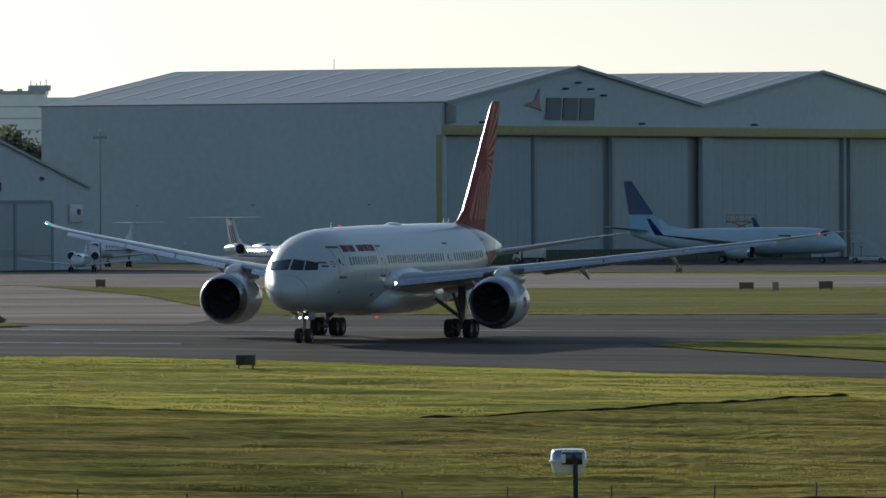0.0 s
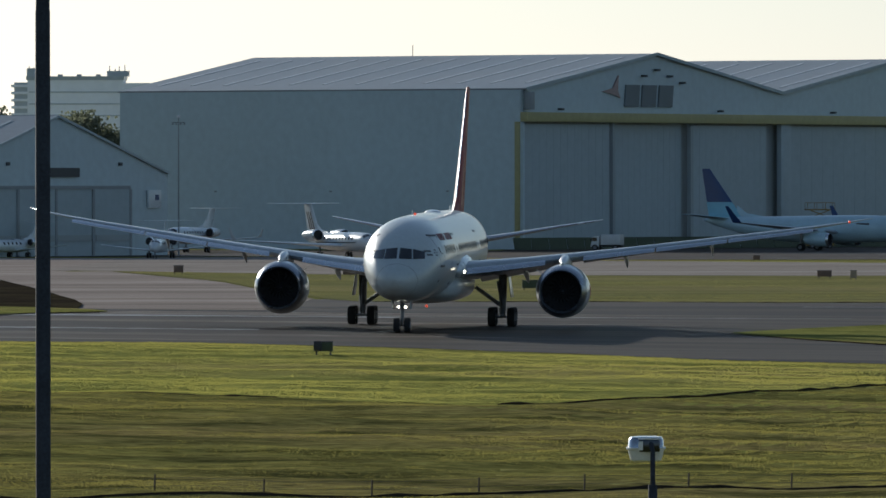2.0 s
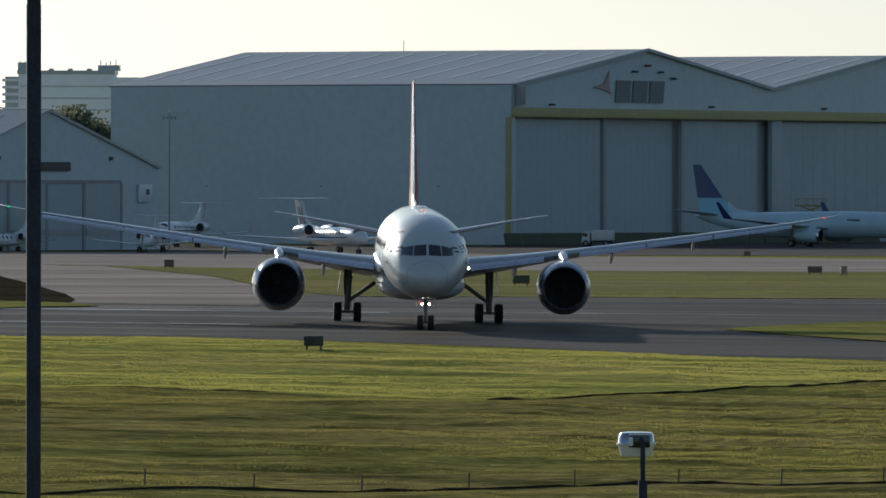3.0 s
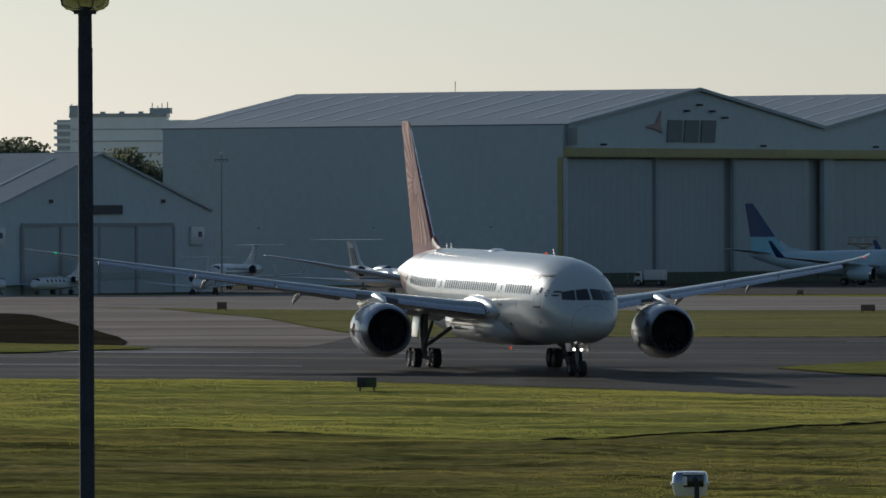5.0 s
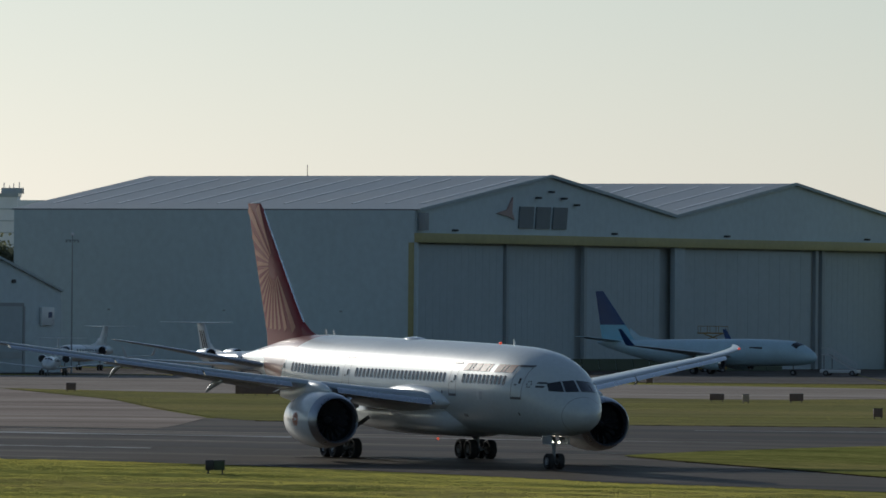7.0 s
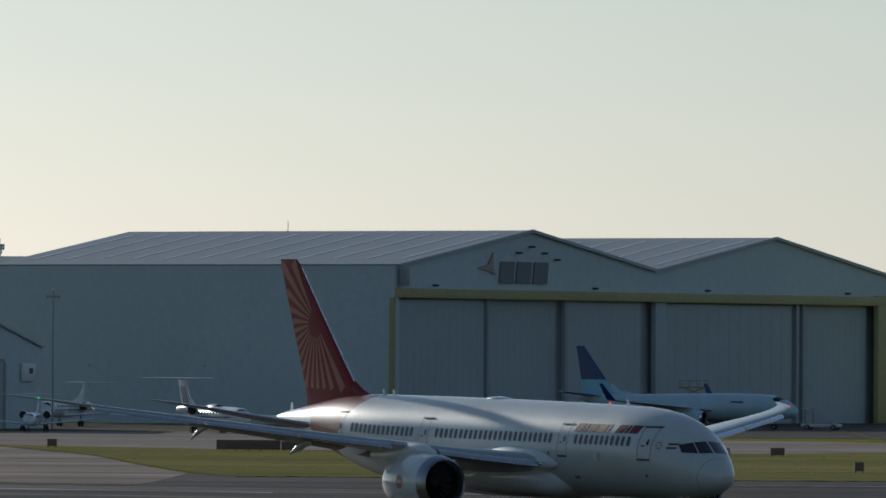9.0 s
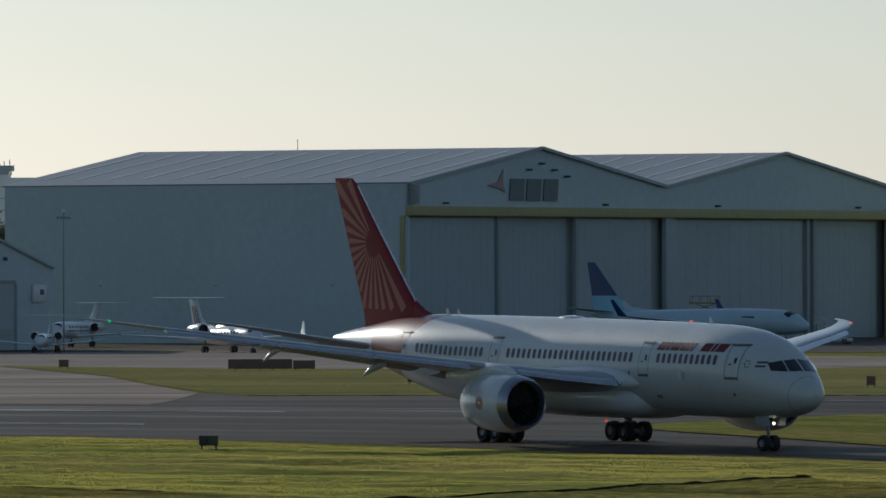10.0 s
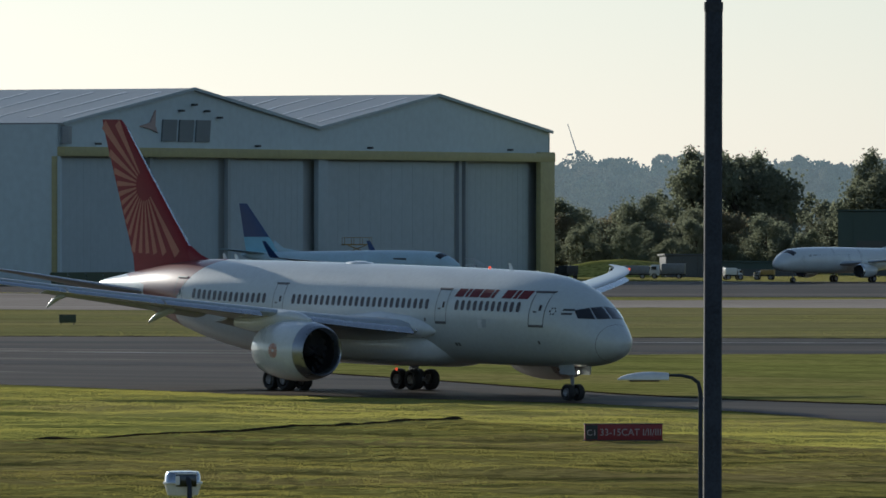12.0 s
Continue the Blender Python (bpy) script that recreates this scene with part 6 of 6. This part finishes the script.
def build_cobra_lamp():
    d = 125.0
    x = 6.35
    z0 = ground_z(x, d)
    lamp = thing("street_lamp", pose(x, d, z0), "street lamp with pale curved head on a bent arm", "street lamp", "street lamps near the field")
    h = 8.75 - z0
    part("pole", tube([(0, 0, 0), (0, 0, 2.0), (0, 0, 2.05), (0, 0, h - 0.22), (-0.03, 0, h - 0.08), (-0.12, 0, h - 0.01), (-0.26, 0, h + 0.02), (-0.46, 0, h + 0.025)], [0.075, 0.07, 0.034, 0.03, 0.027, 0.024, 0.022, 0.02], 14), M_pole, lamp)
    rings = []
    for i in range(13):
        u = i / 12
        wx = -0.44 - 0.71 * u
        ht = 0.105 * (1 - u ** 3.2) ** 0.6 * (0.82 + 0.18 * math.sin(u * 3.1)) + 0.006
        hw = 0.14 * (1 - u ** 3.5) ** 0.5 * (0.7 + 0.3 * math.sin(min(u * 2.2, 1.57))) + 0.006
        low = h - 0.035
        rings.append([Vector((wx, hw * math.cos(a), low + (ht * math.sin(a) if math.sin(a) > 0 else 0.012 * math.sin(a)))) for a in [2 * math.pi * q / 20 for q in range(20)]])
    part("lamp_head", loft(rings), M_lamp_shell, lamp, "pale smooth lamp head")
    part("lens", box((0.42, 0.18, 0.03), Matrix.Translation((-0.78, 0, h - 0.05)), 0.012), M_pane, lamp)


build_cobra_lamp()


def build_box_lamp():
    d = 110.0
    x, zc = -0.70, 7.70
    z0 = ground_z(x, d)
    lamp = thing("street_lamp", pose(x, d, z0), "street lamp with white box head seen end-on", "street lamp", "street lamps near the field")
    h = zc - z0
    part("pole", tube([(0.085, -0.16, 0), (0.085, -0.16, h - 0.43), (0.085, -0.16, h - 0.42)], [0.075, 0.056, 0.05], 14), M_pole, lamp)
    def shell(levels):
        rings = []
        for z, hw, hd in levels:
            rr = []
            for q in range(28):
                a = 2 * math.pi * q / 28
                c, s = math.cos(a), math.sin(a)
                rr.append(Vector((hw * math.copysign(abs(c) ** 0.45, c), 0.25 + hd * math.copysign(abs(s) ** 0.45, s), h + z)))
            rings.append(rr)
        return loft(rings)
    part("lamp_bowl", shell(((-0.15, 0.14, 0.20), (-0.13, 0.19, 0.25), (-0.03, 0.215, 0.29), (0.0, 0.22, 0.295))), M_lamp_shell, lamp, "milky plastic lamp bowl")
    part("rim", shell(((0.0, 0.232, 0.31), (0.006, 0.24, 0.318), (0.02, 0.24, 0.318), (0.026, 0.228, 0.306))), M_lamp_shell, lamp, "pale rim round the head")
    part("hood", shell(((0.026, 0.222, 0.30), (0.12, 0.212, 0.285), (0.15, 0.19, 0.26), (0.158, 0.12, 0.18))), M_hood, lamp, "polished metal hood")
    part("end_plate", box((0.25, 0.05, 0.15), Matrix.Translation((0.045, -0.065, h + 0.05)), 0.015), M_chrome, lamp, "dark mirror end plate")
    part("top_edge", box((0.26, 0.05, 0.014), Matrix.Translation((0.045, -0.065, h + 0.132)), 0.005), M_lamp_shell, lamp)
    part("bracket", box((0.055, 0.09, 0.11), Matrix.Translation((-0.06, -0.08, h + 0.05)), 0.015), M_lamp_shell, lamp)
    part("stub", tube([(0.085, -0.16, h - 0.42), (0.085, -0.16, h - 0.02), (0.07, -0.12, h + 0.06), (0.06, -0.06, h + 0.075)], [0.032, 0.03, 0.03, 0.026], 12), M_pole, lamp)


M_hood = node_material("polished_hood_metal", (0.46, 0.49, 0.54), 0.16, metal=0.9, vary=0.1, scale=6, fine=40)
M_chrome = node_material("dark_mirror_metal", (0.05, 0.055, 0.065), 0.2, metal=1.0, vary=0.2, scale=6)
build_box_lamp()


# ---- apron mast, vehicles and small things ----
def build_mast():
    x, y = -75.6, 1305.0
    mast = thing("light_mast", pose(x, y, 1.17), "tall slim apron floodlight mast", "light mast")
    part("pole", tube([(0, 0, 0), (0, 0, 10), (0, 0, 20)], [0.14, 0.11, 0.08], 12), M_roof, mast)
    part("crossarm", box((1.9, 0.09, 0.09), Matrix.Translation((0, 0, 19.2))), M_sign_dark, mast)
    for dx in (-0.85, -0.3, 0.3, 0.85):
        part("floodlight", box((0.28, 0.24, 0.2), Matrix.Translation((dx, -0.1, 19.0)) @ pose(0, 0, 0, 25), 0.03), M_roof, mast)
    part("top_light", lathe([(19.9, 0.2), (20.0, 0.28), (20.2, 0.24), (20.3, 0.02)], 12, "z"), M_lamp_shell, mast)


build_mast()
M_truck_white = node_material("vehicle_white", (0.56, 0.57, 0.57), 0.35, vary=0.08, scale=1, coat=0.4)
M_truck_yellow = node_material("vehicle_yellow", (0.30, 0.20, 0.05), 0.45, vary=0.12, scale=1)


def build_truck(name, x, y, turn, length, high, label, body_mat, cab_mat):
    tk = thing(name, pose(x, y, ground_z(x, y) + 0.05, 0, 0, turn), label, "vehicle")
    part("chassis", box((length, 1.6, 0.25), Matrix.Translation((0, 0, 0.75)), 0.04), M_black, tk)
    part("body", box((length * 0.62, 2.3, high * 0.72), Matrix.Translation((-length * 0.17, 0, 0.9 + high * 0.36)), 0.08), body_mat, tk)
    cab = box((length * 0.28, 2.2, high * 0.78), Matrix.Translation((length * 0.34, 0, 0.55 + high * 0.39)), 0.12)
    for v in cab.verts:
        if v.co.z > high * 0.6 and v.co.x > length * 0.36:
            v.co.x -= 0.35
    cb = part("cab", cab, cab_mat, tk)
    part("windscreen", box((0.06, 1.9, high * 0.26), Matrix.Translation((length * 0.475, 0, 0.55 + high * 0.52)) @ pose(0, 0, 0, 0, -14)), M_glass, cb)
    for sg in (1, -1):
        part("side_window", box((length * 0.15, 0.05, high * 0.24), Matrix.Translation((length * 0.34, sg * 1.11, 0.55 + high * 0.54))), M_glass, cb)
        for px in (-length * 0.32, length * 0.33):
            build_wheel(tk, Matrix.Translation((px, sg * 1.0, 0.48)), 0.48, 0.32, 0.26)
    return tk


build_truck("van", -14.8, 1395, 165, 5.0, 2.2, "white box van parked before the hangar doors", M_truck_white, M_truck_white)
build_truck("truck", 73.6, 1562, 172, 6.5, 2.4, "white-cabbed service truck parked by the far grass", M_strut, M_truck_white)
build_truck("truck", 66.8, 1560, 178, 7.5, 1.9, "low grey airport tractor with trailer bed", M_strut, M_truck_white)
build_truck("van", 83.2, 1530, 10, 3.2, 1.6, "small white van by the verge", M_truck_white, M_truck_white)
build_truck("truck", 88.5, 1530, 170, 3.6, 1.2, "low flat baggage cart beside the verge", M_truck_yellow, M_strut)
build_truck("truck", 55.5, 1545, 120, 4.5, 2.0, "dark tractor parked at the hangar corner", M_black, M_black)


def build_stairs():
    st = thing("airstairs", pose(36.2, 1381, 1.2, 0, 0, 160), "mobile passenger stairs at the parked airliner's nose", "airstairs")
    part("chassis", box((6.0, 1.8, 0.5), Matrix.Translation((-1, 0, 0.7)), 0.05), M_truck_white, st)
    n = 12
    for i in range(n):
        part("step", box((0.32, 1.3, 0.06), Matrix.Translation((-3.4 + i * 0.36, 0, 0.9 + i * 0.2))), M_strut, st)
    for sg in (1, -1):
        part("stringer", tube([(-3.5, sg * 0.7, 0.8), (0.8, sg * 0.7, 3.2), (1.9, sg * 0.7, 3.2)], 0.09, 6), M_truck_white, st)
        part("handrail", tube([(-3.5, sg * 0.72, 1.8), (0.8, sg * 0.72, 4.2), (1.9, sg * 0.72, 4.2)], 0.05, 6), M_truck_white, st)
        for i in range(5):
            x = -3.4 + i * 1.05
            part("rail_post", tube([(x, sg * 0.72, 0.85 + (x + 3.5) * 0.56), (x, sg * 0.72, 1.85 + (x + 3.5) * 0.56)], 0.035, 5), M_truck_white, st)
        for px in (-3.2, 1.0):
            build_wheel(st, Matrix.Translation((px, sg * 0.9, 0.42)), 0.42, 0.28, 0.22)
    part("platform", box((1.4, 1.5, 0.1), Matrix.Translation((1.4, 0, 3.2))), M_strut, st)
    for px in (0.3, 1.6):
        part("support", tube([(px, 0, 0.9), (px, 0, 3.2)], 0.08, 6), M_strut, st)


build_stairs()


def build_picker():
    lift = thing("access_platform", pose(18.5, 1440, 1.2, 0, 0, 10), "yellow scissor-lift work platform before the hangar doors", "work platform")
    part("base", box((4.2, 2.2, 0.9), Matrix.Translation((0, 0, 0.9)), 0.06), M_truck_yellow, lift)
    for i in range(4):
        for sg in (1, -1):
            part("scissor_arm", tube([(-1.6 * sg, sg * 0.6, 1.3 + i * 1.2), (1.6 * sg, sg * 0.6, 2.5 + i * 1.2)], 0.08, 6), M_truck_yellow, lift)
    part("deck", box((4.6, 2.2, 0.2), Matrix.Translation((0, 0, 6.2))), M_truck_yellow, lift)
    for px in (-2.2, -0.7, 0.7, 2.2):
        for py in (-1.05, 1.05):
            part("rail_post", tube([(px, py, 6.2), (px, py, 7.3)], 0.04, 5), M_truck_yellow, lift)
    for py in (-1.05, 1.05):
        part("guard_rail", tube([(-2.2, py, 7.3), (2.2, py, 7.3)], 0.04, 5), M_truck_yellow, lift)
    for px in (-1.4, 1.4):
        for sg in (1, -1):
            build_wheel(lift, Matrix.Translation((px, sg * 1.0, 0.45)), 0.45, 0.3, 0.22)


build_picker()


def build_blast_fence():
    f = thing("blast_fence", pose(-28, 1404, 1.17, 0, 0, 52), "low dark slatted barrier along the apron", "barrier")
    for i in range(22):
        part("panel", box((4.2, 0.12, 1.9), Matrix.Translation((i * 4.4, 0, 1.05)) @ pose(0, 0, 0, -12)), M_board_olive, f)
        part("stay", tube([(i * 4.4, 0.2, 1.8), (i * 4.4, 1.2, 0)], 0.07, 5), M_pole, f)


build_blast_fence()
M_green_wall = node_material("dark_green_cladding", (0.055, 0.08, 0.075), 0.8, vary=0.1, scale=0.2)


def build_shed(name, x, y, w, d, h, mat, label, turn=0):
    sh = thing(name, pose(x, y, 1.1, 0, 0, turn), label, "shed")
    part("wall", box((w, d, h), Matrix.Translation((0, 0, h / 2))), mat, sh)
    part("roof", box((w + 0.6, d + 0.6, 0.3), Matrix.Translation((0, 0, h + 0.15)) @ pose(0, 0, 0, -1)), mat, sh)
    for i in range(3):
        part("door", box((w * 0.2, 0.15, h * 0.55), Matrix.Translation((-w * 0.3 + i * w * 0.3, -d / 2 - 0.08, h * 0.28))), M_sign_dark, sh)
    for i in range(4):
        part("cladding_rib", box((0.12, 0.1, h), Matrix.Translation((-w * 0.42 + i * w * 0.28, -d / 2 - 0.05, h / 2))), mat, sh)


build_shed("green_shed", 126.4, 1650, 34, 14, 11.8, M_green_wall, "dark green clad shed behind the far apron", -8)
build_shed("store_shed", 79, 1600, 9, 6, 4.0, M_sign_dark, "small grey flat-roofed store by the trees", 8)
build_shed("store_shed", 92, 1640, 22, 5, 2.6, M_green_wall, "long low dark shed before the trees", 2)


def build_berm():
    rings = []
    for i in range(25):
        u = i / 24
        x = 55 + 25 * u
        h = 3.3 * math.sin(math.pi * u) ** 0.5 + 0.2 * noise.noise((x * 0.4, 1, 1))
        rings.append([Vector((x, 1600, 0.9)), Vector((x, 1604, 1.1 + h * 0.8)), Vector((x, 1608, 1.1 + h)), Vector((x, 1616, 1.1 + h * 0.9)), Vector((x, 1622, 0.9))])
    tagged(part("grass_berm", loft(rings), M_grass), "long low grass mound before the trees", "mound", kind="structure")


build_berm()


def build_crane():
    c = thing("tower_crane", pose(120, 3230, 6.6), "distant slim luffing crane above the ridge", "crane")
    part("tower", tube([(0, 0, 0), (0, 0, 29)], 0.3, 6), M_clad, c)
    part("jib", tube([(0.2, 0, 28.5), (-3.4, 0, 39.5)], [0.24, 0.12], 6), M_clad, c)
    part("counter_jib", tube([(0, 0, 28.5), (2.2, 0, 30.0)], 0.25, 6), M_clad, c)
    part("counterweight", box((0.8, 1.0, 1.1), Matrix.Translation((2.3, 0, 29.5)), 0.1), M_clad, c)


build_crane()

# ---- motion ----
def track(t):
    """Where the airliner's nose wheel stands and how far its nose is turned, by smooth curves of time."""
    u = t / 12.0
    x = ((((17.3052) * u -70.7252) * u +100.1185) * u -4.6768) * u -21.9547
    y = (((22.7445) * u -50.0235) * u -43.6707) * u +617.8406
    hd = ((((-57.4689) * u +153.1091) * u -86.0181) * u -60.0875) * u +15.2498
    hd -= 0.9 * max(0.0, 1 - t / 2.4) ** 1.4
    return x, y, hd


def airliner_pose(t):
    x, y, hd = track(t)
    a = radians(hd)
    ahead = Vector((-math.sin(a), -math.cos(a), 0))
    up = Vector((-SLOPE_X, -SLOPE_Y, 1)).normalized()
    ahead = (ahead - up * ahead.dot(up)).normalized()
    left = up.cross(ahead)
    m = Matrix((ahead, left, up)).transposed().to_4x4()
    m.translation = (x, y, ground_z(x, y) + 0.035)
    return m


def motions():
    walk(airliner, [(0.25 * i, airliner_pose(0.25 * i)) for i in range(49)])
    step = 1 / 15
    dist, rolled = 0.0, [0.0]
    for i in range(180):
        x0, y0, _ = track(i * step)
        x1, y1, _ = track((i + 1) * step)
        dist += math.hypot(x1 - x0, y1 - y0)
        rolled.append(dist)
    for wheel, place, radius in WHEELS:
        base = Matrix.Translation(place)
        walk(wheel, [(i * step, base @ Matrix.Rotation(rolled[i] / radius, 4, "Y")) for i in range(181)])


motions()
